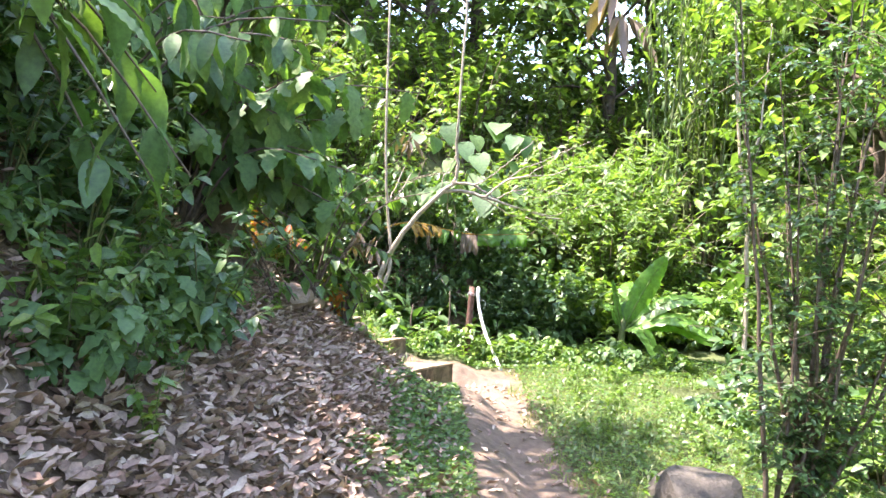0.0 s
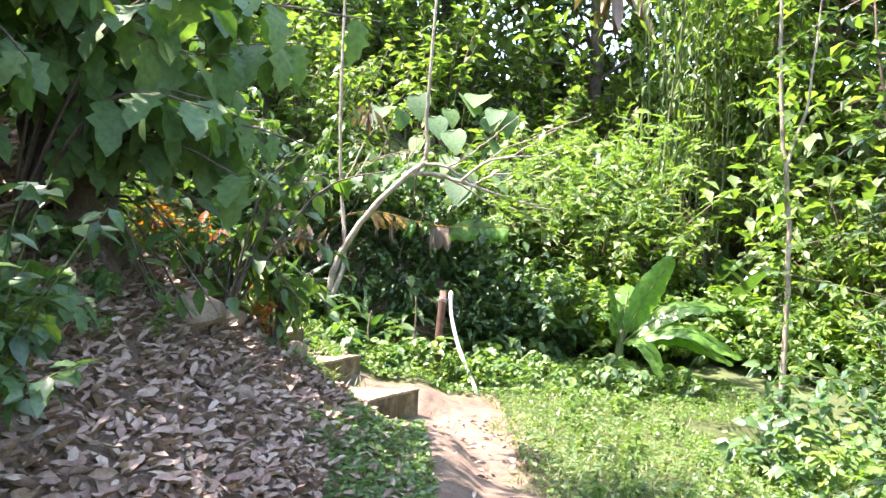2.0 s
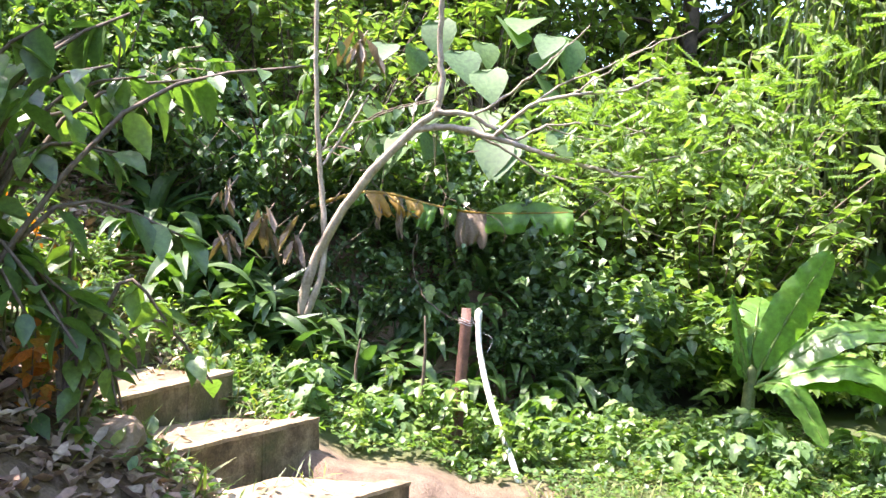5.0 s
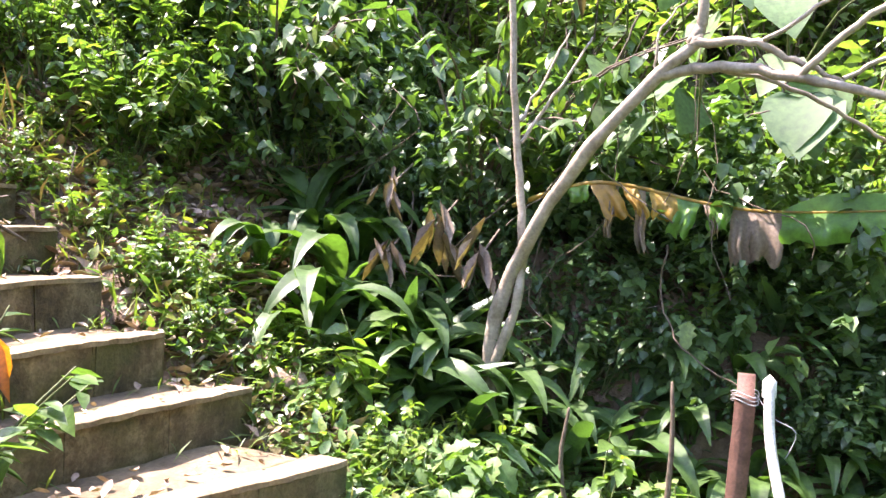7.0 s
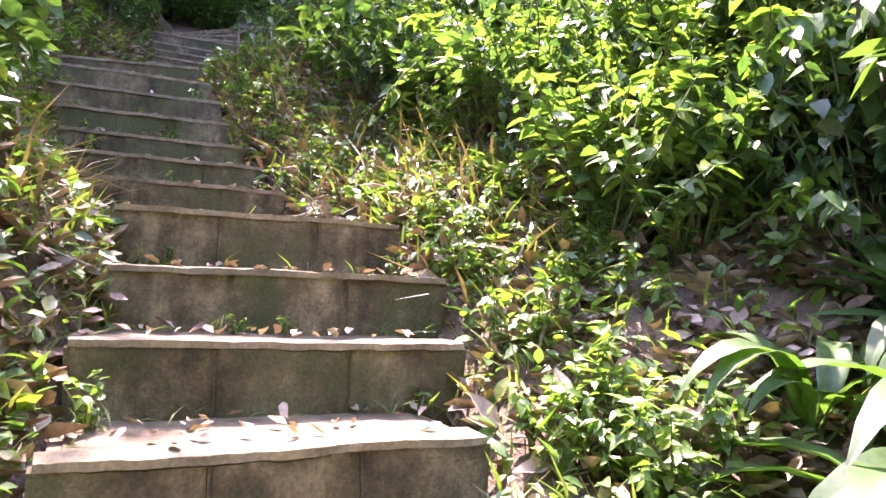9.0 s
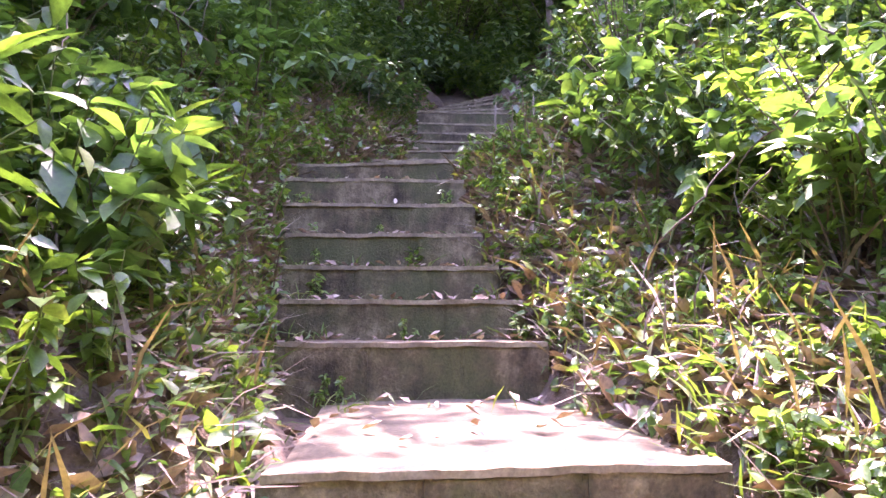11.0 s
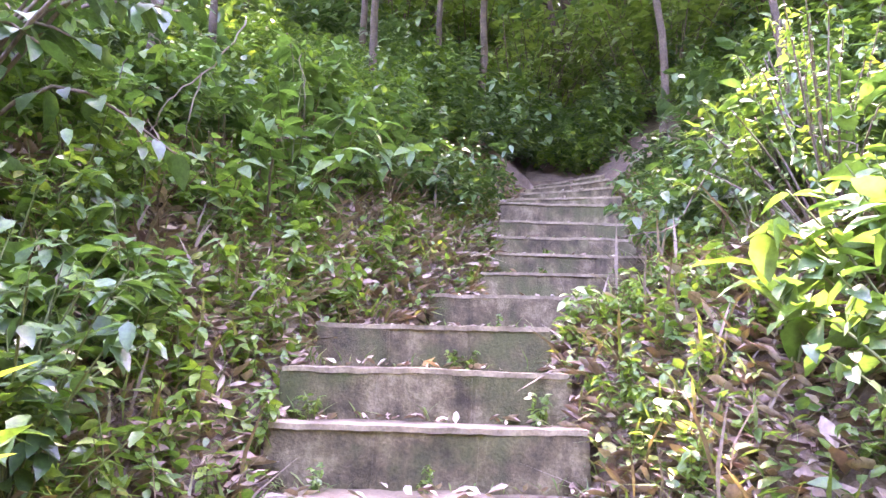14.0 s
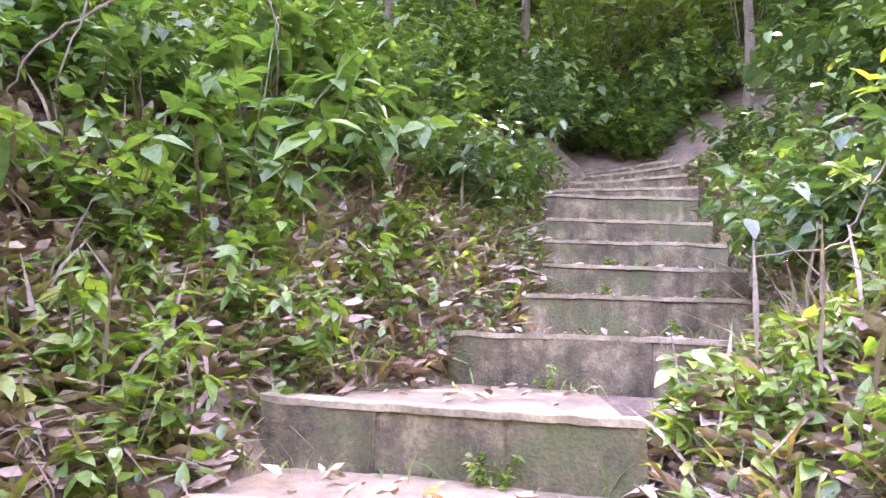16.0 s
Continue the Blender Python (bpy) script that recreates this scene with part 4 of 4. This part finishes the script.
# ---- trees ----
def tree(label, height, radius, crown_r, clumps, per, leaf, leaf_mat, bark, name="tree", crown_from=0.5, group="forest trees", shape=SMALL, wob=0.15):
    ob = tagged(new(name), label, "tree", group)
    pts = [(0, 0, -0.3)]
    for k in range(1, 6):
        pts.append((rng.normal(0, wob) * k * 0.4, rng.normal(0, wob) * k * 0.4, height * k / 5))
    line = bent(pts, 5, 0.01)
    wood = [tube(line, np.linspace(radius, radius * 0.25, len(line)) * (1 + 0.05 * np.sin(np.arange(len(line)))), 9)]
    part("trunk", mesh_from("trunk", *joined(wood), bark), ob)
    limbs, fol = [], []
    for k in range(clumps):
        u = rng.uniform(crown_from, 1.0)
        i = int(u * (len(line) - 1))
        a = rng.uniform(0, 6.28)
        r = crown_r * rng.uniform(0.35, 1.0)
        end = line[i] + (r * math.cos(a), r * math.sin(a), rng.uniform(-0.1, 0.5) * crown_r)
        limb = bent([line[i], (line[i] + end) / 2 + (0, 0, 0.12 * r), end], 4)
        limbs.append(tube(limb, np.linspace(radius * 0.3, 0.006, len(limb)), 5))
        c = end + rng.normal(0, 0.28 * crown_r * 0.5 + 0.1, (per, 3)) * (1, 1, 0.6)
        fol.append(leaves(shape, c, rng.uniform(0, 6.28, per), rng.normal(-0.3, 0.4, per), leaf * rng.uniform(0.6, 1.2, per)))
    tagged(part("limb", mesh_from("limb", *joined(limbs), bark), ob), kind="stuff")
    part("crown", mesh_from("crown", *joined(fol), leaf_mat), ob)
    return ob


def plant_trees(kinds, spots):
    for i, (x, y, s) in enumerate(spots):
        src = kinds[i % len(kinds)]
        m = pose(x, y, float(land(x, y)), 0, 0, rng.uniform(0, 360))
        ob = src if i < len(kinds) else copy_thing(src, m)
        ob.matrix_basis = m @ Matrix.Scale(s, 4)


FOREST = [tree("tall thin forest tree with a dense green crown", 9.0, 0.14, 2.4, 46, 95, 0.25, LEAF_FAR, BARK_DARK, crown_from=0.12) for _ in range(3)]
spots = []
for k in range(56):
    a = rng.uniform(0, 6.28)
    x, y = (rng.uniform(-14, 16), rng.uniform(18, 25)) if k < 16 else (rng.uniform(6, 18), rng.uniform(-4, 14)) if k < 42 else (rng.uniform(-26, -14), rng.uniform(2, 20)) if k < 54 else (rng.uniform(-14, -4), rng.uniform(-8, 3))
    spots.append((x, y, rng.uniform(0.8, 1.25)))
spots += [(1.0, 21.0, 1.4), (3.5, 21.5, 1.4), (6.0, 22.0, 1.4), (-5.0, 20.0, 1.3), (8.5, 21.0, 1.4), (10.5, 18.0, 1.3), (-2.5, 22.0, 1.4), (-0.2, 19.5, 1.3), (8.2, 17.0, 1.2), (7.2, 19.0, 1.3), (4.0, 18.5, 1.2), (-17.5, 10.8, 1.1), (-19.0, 9.2, 1.2), (-18.5, 12.4, 1.2), (-21.5, 11.2, 1.3), (-22, 13.5, 1.3), (-20.5, 7.6, 1.2), (-16.8, 13.6, 1.0), (-24, 9.5, 1.4)]
plant_trees(FOREST, spots)
# trees placed to shade the upper flight; the last, unseen, added to shade the path
SHADE = [tree("slender tree added to shade the steps and path", 6.5, 0.045, 2.2, 30, 80, 0.20, LEAF_DARK, BARK_DARK, crown_from=0.42, wob=0.3) for _ in range(2)]
plant_trees(SHADE, [(-9.2, 7.2, 0.8), (-12.2, 7.9, 1.0), (-14.2, 8.6, 1.1), (-13.5, 12.9, 1.0), (-16, 10.4, 1.1), (-9.8, 11.7, 0.9), (-7.9, 7.3, 0.95), (-11.0, 8.2, 1.0), (-11.7, 11.2, 1.1), (-12.9, 9.3, 1.2), (-3.7, 4.4, 1.0)])


# ---- big trunk on the bank, hung with large leaves ----
def build_bank_tree():
    ob = tagged(new("bank_tree"), "old dark trunk on the bank hung with large lobed leaves", "tree")
    x, y = -2.12, 6.7
    z = float(land(x, y))
    line = bent([(x, y, z - 0.3), (x + 0.03, y, z + 0.4), (x - 0.05, y, z + 1.5), (x - 0.02, y + 0.1, z + 3), (x - 0.2, y + 0.2, z + 5)], 6, 0.01)
    r = np.linspace(0.28, 0.17, len(line)) * (1 + 0.05 * np.sin(np.arange(len(line)) * 1.9))
    r[:4] += (0.16, 0.10, 0.05, 0.02)
    part("trunk", mesh_from("trunk", *tube(line, r, 14), BARK_DARK), ob)
    for dx, dy in ((0.5, 0.25), (0.45, -0.2), (0.2, 0.6)):
        root = bent([(x, y, z + 0.35), (x + dx * 0.5, y + dy * 0.5, float(land(x + dx * .5, y + dy * .5)) + 0.08), (x + dx, y + dy, float(land(x + dx, y + dy)) - 0.03)], 5)
        part("root", mesh_from("root", *tube(root, np.linspace(0.10, 0.03, len(root)), 8), BARK_DARK), ob)
    for k in range(56):
        at = line[int(rng.integers(13, len(line)))]
        a = rng.uniform(-2.2, 1.6)
        L = rng.uniform(0.5, 1.5)
        end = at + (L * math.cos(a), L * math.sin(a), rng.uniform(-0.3, 0.5))
        s, l = sprig(at, end, 0.15, 12, LOBED if k % 3 == 0 else BROAD, 0.26, 0.012, -0.8, width=0.95)
        bough = part("bough", mesh_from("bough", *s, STEM_BROWN), ob)
        part("leaves", mesh_from("leaves", *l, LEAF_BIG), bough)


build_bank_tree()


def overhang(label, root, ends, shape, size, count, leaf_mat, pitch=-0.9):
    """A shrub whose boughs reach over from its root."""
    ob = tagged(new("overhanging_shrub"), label, "shrub", "overhanging shrubs")
    for e in ends:
        s, l = sprig(root, e, 0.35, count, shape, size, 0.012, pitch, sides=5)
        bough = part("bough", mesh_from("bough", *s, STEM_BROWN), ob)
        part("leaves", mesh_from("leaves", *l, leaf_mat), bough)


def reach(cx, cy, cz, n, sx, sy, sz):
    return [(cx + rng.normal(0, sx), cy + rng.normal(0, sy), cz + rng.normal(0, sz)) for _ in range(n)]


def rooted(x, y):
    return (x, y, float(land(x, y)) - 0.05)


overhang("shrub with very large hanging ribbed oval leaves", rooted(-2.7, 3.6), reach(-1.7, 3.6, 2.15, 13, 0.25, 0.35, 0.4), BROAD, 0.33, 8, LEAF_BIG)
overhang("shrub with large green oval leaves", rooted(-2.9, 4.4), reach(-2.1, 4.3, 1.25, 18, 0.3, 0.4, 0.45), BROAD, 0.22, 13, LEAF_BIG)
overhang("shrub with large hanging oval leaves", rooted(-2.6, 5.6), reach(-1.7, 5.7, 2.65, 20, 0.4, 0.5, 0.35), BROAD, 0.24, 16, LEAF_BIG)
overhang("leafy bough mass with amber young leaves", rooted(-2.5, 7.2), reach(-1.5, 7.5, 2.2, 18, 0.35, 0.4, 0.5), OVATE, 0.17, 14, LEAF_SHRUB, -0.5)
overhang("young green shrub on the bank beside the steps", rooted(-1.6, 7.6), reach(-1.2, 7.7, 1.0, 10, 0.2, 0.2, 0.25), OVATE, 0.14, 9, LEAF_SHRUB, -0.5)
overhang("young shrub with yellow-green leaves by the first steps", rooted(-1.05, 7.75), reach(-0.92, 7.85, 0.85, 12, 0.16, 0.16, 0.22), OVATE, 0.13, 8, LEAF_BRIGHT, -0.5)
overhang("tall leafy shrub at the corner of the bank", rooted(-1.35, 7.35), reach(-0.88, 7.65, 1.55, 14, 0.22, 0.22, 0.45), OVATE, 0.16, 11, LEAF_SHRUB, -0.6)
overhang("big-leaved climber round the old trunk", rooted(-2.45, 5.9), reach(-1.9, 5.7, 2.35, 18, 0.45, 0.45, 0.3), LOBED, 0.27, 11, LEAF_BIG)
overhang("leafy climber at the foot of the old trunk", rooted(-2.3, 6.9), reach(-1.7, 6.3, 0.98, 16, 0.35, 0.4, 0.14), OVATE, 0.13, 10, LEAF_SHRUB, -0.5)
overhang("climber with big hanging lobed leaves on the bank", rooted(-2.2, 6.2), reach(-1.35, 6.2, 2.4, 22, 0.32, 0.4, 0.38), LOBED, 0.28, 11, LEAF_BIG)
overhang("low shrub with drooping yellow-green leaves over the steps", rooted(-1.85, 8.25), [(-1.48, 8.66, 1.22), (-1.58, 8.52, 1.12), (-1.72, 8.58, 1.36), (-1.9, 8.5, 1.3)], LANCE, 0.22, 7, LEAF_BRIGHT, -0.9)
overhang("low shrub with drooping amber young leaves over the steps", rooted(-1.6, 8.15), [(-1.3, 8.42, 1.0), (-1.75, 8.45, 1.45), (-1.55, 8.4, 1.25)], LANCE, 0.19, 7, LEAF_AMBER, -0.8)
overhang("vine-hung shrub on the lip of the bank", rooted(-2.7, 11.7), reach(-2.0, 11.2, 2.35, 22, 0.45, 0.22, 0.3), HEART_SMALL, 0.13, 18, LEAF_SHRUB, -0.7)
overhang("vine-hung shrub over the dark hollow", rooted(-1.3, 12.0), reach(-0.9, 11.4, 2.2, 20, 0.5, 0.2, 0.3), OVATE, 0.14, 15, LEAF_SHRUB, -0.7)
overhang("tall shrub leaning over the steps", rooted(-4.6, 7.4), reach(-4.4, 7.9, 3.3, 18, 0.5, 0.3, 0.4), OVATE, 0.16, 14, LEAF_SHRUB, -0.5)
overhang("tall shrub leaning over the steps", rooted(-6.2, 7.2), reach(-6.2, 7.8, 4.3, 18, 0.6, 0.3, 0.5), OVATE, 0.16, 14, LEAF_DARK, -0.5)


# small-leaved multi-stemmed bush on the verge
def build_verge_bush():
    ob = tagged(new("verge_bush"), "many-stemmed bush with small sparse leaves and brown stems", "bush")
    root = np.array([1.95, 4.9, float(land(1.95, 4.9))])
    for k in range(15):
        a, r = rng.uniform(0, 6.28), rng.uniform(0.2, 0.95)
        tip = root + (r * math.cos(a), r * math.sin(a) * 0.8, rng.uniform(1.4, 3.6))
        line = bent([root + (rng.normal(0, 0.08), rng.normal(0, 0.08), -0.1), root * 0.6 + tip * 0.4 + (rng.normal(0, 0.08), 0, 0), tip], 6, 0.006)
        stem = part("stem", mesh_from("stem", *tube(line, np.linspace(0.020, 0.003, len(line)), 6), STEM_BROWN), ob)
        tw, lf = [], []
        for j in range(26):
            b = line[int(rng.integers(3, len(line)))]
            e = b + rng.normal(0, 0.26, 3) + (0, 0, 0.08)
            s, l = sprig(b, e, 0.03, 20, SMALL, 0.066, 0.004, -0.1, sides=3)
            tw.append(s)
            lf.append(l)
        tagged(part("twig", mesh_from("twig", *joined(tw), STEM_BROWN), stem), kind="stuff")
        part("leaves", mesh_from("leaves", *joined(lf), LEAF_DARK), stem)


build_verge_bush()


def build_sapling():
    ob = tagged(new("thin_sapling"), "thin pale sapling wound with small-leaved creepers", "sapling")
    x, y = 3.15, 8.6
    z = float(land(x, y))
    line = bent([(x, y, z - 0.1), (x + 0.05, y, z + 1.2), (x - 0.05, y, z + 2.3), (x - 0.2, y, z + 3.4), (x - 0.3, y, z + 5)], 6, 0.012)
    part("trunk", mesh_from("trunk", *tube(line, np.linspace(0.03, 0.012, len(line)), 8), BARK_PALE), ob)
    fork = bent([line[14], line[14] + (0.15, 0, 0.6), line[14] + (0.2, 0, 1.7)], 5, 0.008)
    part("branch", mesh_from("branch", *tube(fork, np.linspace(0.018, 0.006, len(fork)), 6), BARK_PALE), ob)
    lf = []
    for k in range(60):
        b = line[int(rng.integers(3, len(line)))]
        s, l = sprig(b, b + rng.normal(0, 0.22, 3), 0.03, 9, SMALL, 0.10, 0.003, -0.3, sides=3)
        lf += [s, l]
    tagged(part("leaves", mesh_from("leaves", *joined(lf), LEAF_BRIGHT), ob), kind="stuff")


build_sapling()


def build_bamboo(x, y, n):
    ob = tagged(new("bamboo_clump"), "clump of thin upright bamboo culms with narrow leaves", "bamboo", "bamboo clumps")
    z = float(land(x, y))
    for k in range(n):
        a, r, h = rng.uniform(0, 6.28), rng.uniform(0, 0.5), rng.uniform(4.5, 7.0)
        p = np.array([x + r * math.cos(a), y + r * math.sin(a), z - 0.1])
        line = bent([p, p + (rng.normal(0, 0.1), 0, h * 0.5), p + (rng.normal(0, 0.35), rng.normal(0, 0.2), h)], 10)
        girth = np.linspace(0.026, 0.010, len(line))
        girth[::3] *= 1.25
        culm = part("culm", mesh_from("culm", *tube(line, girth, 7), STEM_GREEN), ob)
        at = line[rng.integers(8, len(line), 80)] + rng.normal(0, 0.22, (80, 3))
        tagged(part("leaves", mesh_from("leaves", *leaves(LANCE, at, rng.uniform(0, 6.28, 80), rng.normal(-0.6, 0.4, 80), rng.uniform(0.14, 0.26, 80), None, 0.8), LEAF_FAR), culm), kind="stuff")


for x, y in ((4.2, 14.6), (5.2, 15.0), (6.1, 14.7)):
    build_bamboo(x, y, 11)
for x, y, z in ((3.1, 15.0, 6.2), (3.3, 15.1, 5.7)):
    lf = [leaves(DEAD, [(x + rng.normal(0, 0.1), y, z)], [rng.uniform(0, 6.28)], [-1.3], [rng.uniform(0.7, 1.2)], None, 0.4) for _ in range(7)]
    plant("dry_frond", "dry orange-brown palm frond hanging high in a tree", "palm frond", "dry fronds", [tube(np.array([(x, y, z - 0.1), (x + 0.2, y + 0.5, z + 0.4)]), [0.02, 0.015], 5)], lf, STEM_BROWN, LEAF_DRY)


def dry_vine(a, b, sag, r):
    a, b = np.array(a), np.array(b)
    m1, m2 = a * 0.67 + b * 0.33, a * 0.33 + b * 0.67
    line = bent([a, m1 + (rng.normal(0, 0.1), rng.normal(0, 0.05), -sag), m2 + (rng.normal(0, 0.1), rng.normal(0, 0.05), -sag * rng.uniform(0.5, 1.2)), b], 6, 0.006)
    ob = new("dry_vine", mesh_from("dry_vine", *tube(line, np.linspace(r, r * 0.6, len(line)), 5), STEM_BROWN))
    tagged(ob, "thin dry brown vine trailing through the undergrowth", "vine", "dry vines")


for k in range(22):
    x, y = rng.uniform(-3.0, 0.4), rng.uniform(11.15, 11.6)
    z = rng.uniform(1.2, 2.9)
    dry_vine((x, y + 0.3, z), (x + rng.normal(0, 0.6), y, max(float(land(x, y)) + 0.1, z - rng.uniform(0.4, 1.5))), rng.uniform(0.02, 0.2), rng.uniform(0.003, 0.007))
for k in range(22):
    x, y = rng.uniform(-9.0, -3.4), rng.choice([rng.uniform(7.4, 8.3), rng.uniform(10.3, 11.2)])
    g = float(land(x, y))
    dry_vine((x, y, g + rng.uniform(0.4, 1.1)), (x + rng.normal(0, 0.5), y + rng.normal(0, 0.15), g + rng.uniform(0.02, 0.4)), rng.uniform(0.0, 0.15), rng.uniform(0.003, 0.007))


# ---- stones ----
def stone(x, y, r, label, flat=0.6, mat=STONE):
    bm = bmesh.new()
    bmesh.ops.create_icosphere(bm, subdivisions=3, radius=r)
    o = Vector((x, y, float(land(x, y)) + r * flat * 0.3))
    for q in bm.verts:
        q.co = Vector((q.co.x, q.co.y * 1.2, q.co.z * flat)) + noise.noise_vector(q.co * 2.2 / r * 0.5 + o) * r * 0.35 + o
    me = bpy.data.meshes.new("stone")
    bm.to_mesh(me)
    bm.free()
    me.materials.append(mat)
    tagged(new("stone", me), label, "stone", "stones on the bank")


for x, y, r in ((-1.45, 6.95, 0.20), (-1.05, 6.3, 0.08), (-1.35, 7.4, 0.14), (-0.95, 7.9, 0.12), (-1.6, 10.15, 0.11)):
    stone(x, y, r, "brown earthy stone half sunk in the ground")


# Boulder colour is lowered to carry the shade of the bush above.
stone(1.42, 5.2, 0.27, "dark boulder at the foot of the bush, shade put into its colour", 0.75, STONE_SHADED)


# ---- grass, litter ----
def blades(name, label, spots, shape, size, mat, pitch, category, width=1.0, lift=0.0, spread=0.3):
    p = np.array(spots)
    at = np.column_stack([p, land(p[:, 0], p[:, 1]) + lift])
    n = len(at)
    v, f = leaves(shape, at, rng.uniform(0, 6.28, n), rng.normal(pitch, spread, n), size * rng.uniform(0.5, 1.3, n), None, width)
    tagged(new(name, mesh_from(name, v, f, mat)), label, category, "", "stuff")


def spread_over(n, xr, yr, test):
    out = []
    while len(out) < n:
        x, y = rng.uniform(*xr), rng.uniform(*yr)
        if test(x, y):
            out.append((x, y))
    return out


def off_path(x, y):
    return x - np.interp(y, WALK_Y, WALK_X)


blades("grass", "short sunlit grass along the verge of the path", spread_over(22000, (0.3, 3.4), (2.0, 10.6), lambda x, y: off_path(x, y) > 0.30 + 0.08 * math.sin(y * 5) and not on_steps(x, y)), BLADE, 0.10, LEAF_GRASS, 0.8, "grass", 1.7, 0.0, 0.45)
blades("verge_leaves", "low leafy weeds in the grass", spread_over(22000, (0.4, 3.8), (2.0, 10.8), lambda x, y: off_path(x, y) > 0.4), SMALL, 0.045, LEAF_SHRUB, 0.2, "weeds", 1.2, 0.05)
blades("ground_cover", "low green creeping ground cover on the bank foot", spread_over(9000, (-1.3, 0.2), (4.0, 8.4), lambda x, y: -1.0 - 0.1 * math.sin(3 * y) < off_path(x, y) < -0.32 and rng.uniform() < smoothstep(4.0, 5.5, y)), SMALL, 0.04, LEAF_SHRUB, 0.2, "ground cover", 1.3, 0.03)
blades("hollow_weeds", "low weeds on the ground below the tree", spread_over(9000, (-2.0, 3.0), (9.6, 11.6), lambda x, y: not on_steps(x, y, 0.05)), SMALL, 0.06, LEAF_SHRUB, 0.3, "weeds", 1.2, 0.06)
blades("dead_leaves", "brown dead leaves littering the bank", spread_over(15000, (-3.2, -0.1), (2.5, 8.2), lambda x, y: off_path(x, y) < -0.45 and rng.uniform() < (0.25 if off_path(x, y) > -0.9 else 1.0)), DEAD, 0.078, LEAF_DEAD, 0.0, "leaf litter", 1.0, 0.02, 0.3)
blades("slope_litter", "dead leaves on the slopes beside the steps", spread_over(17000, (-12, -1.2), (7.0, 11.6), lambda x, y: not on_steps(x, y, -0.02)), DEAD, 0.10, LEAF_DEAD, 0.0, "leaf litter", 1.0, 0.02, 0.3)
blades("leaf_drift", "drift of narrow dry brown leaves beside the steps", spread_over(3600, (-9.4, -5.8), (7.8, 10.5), lambda x, y: not on_steps(x, y, 0.0) and on_steps(x, y, 0.75)), DEAD, 0.095, LEAF_DEAD, 0.0, "leaf litter", 0.55, 0.02, 0.22)
blades("dry_grass", "thin dry straw-coloured grass on the slopes", spread_over(2600, (-9.2, -3.0), (7.6, 10.9), lambda x, y: not on_steps(x, y, 0.03)), BLADE, 0.32, LEAF_DRY, 0.7, "grass", 0.8, 0.0, 0.5)
blades("path_litter", "scattered dead leaves on the path", spread_over(420, (-0.6, 1.2), (3, 9), lambda x, y: abs(off_path(x, y)) < 0.6), DEAD, 0.07, LEAF_DEAD, 0.0, "leaf litter", 1.0, 0.012, 0.15)


def tread_litter():
    pts, grass = [], []
    for i, (x, y0, y1, z, lean) in enumerate(STEPS[:-1]):
        depth = x - STEPS[i + 1][0]
        for k in range(30):
            u, v = rng.uniform(0.2, 0.95), rng.uniform(0.02, 0.98)
            pts.append((x - depth * u + lean * (v - 0.5), y0 + (y1 - y0) * v, z + 0.004))
        for k in range(44):
            v = rng.choice([rng.uniform(0.0, 0.15), rng.uniform(0.85, 1.0), rng.uniform(0, 1)])
            grass.append((x - depth * rng.uniform(0.7, 0.98) + lean * (v - 0.5), y0 + (y1 - y0) * v, z - 0.01))
    p, g = np.array(pts), np.array(grass)
    v, f = leaves(DEAD, p, rng.uniform(0, 6.28, len(p)), rng.normal(0.05, 0.15, len(p)), rng.uniform(0.02, 0.075, len(p)))
    tagged(new("tread_leaves", mesh_from("tread_leaves", v, f, LEAF_DEAD)), "dead leaves lying on the steps", "leaf litter", "", "stuff")
    v, f = leaves(BLADE, g, rng.uniform(0, 6.28, len(g)), rng.normal(0.9, 0.3, len(g)), rng.uniform(0.05, 0.13, len(g)), None, 1.8)
    tagged(new("tread_grass", mesh_from("tread_grass", v, f, LEAF_GRASS)), "sparse grass growing from the step joints", "grass", "", "stuff")


tread_litter()
blades("margin_grass", "thin grass along the sides of the steps", spread_over(9000, (-11, -0.6), (7.8, 11.0), lambda x, y: not on_steps(x, y, -0.04) and (on_steps(x, y, 0.55) or rng.uniform() < 0.25)), BLADE, 0.16, LEAF_GRASS, 0.8, "grass", 1.5, 0.0, 0.5)
blades("margin_weeds", "small-leaved weeds along the sides of the steps", spread_over(12000, (-12, -0.6), (7.6, 11.2), lambda x, y: not on_steps(x, y, -0.02) and (on_steps(x, y, 0.6) or rng.uniform() < 0.4)), PLAIN, 0.07, LEAF_SHRUB, 0.2, "weeds", 1.0, 0.08, 0.5)
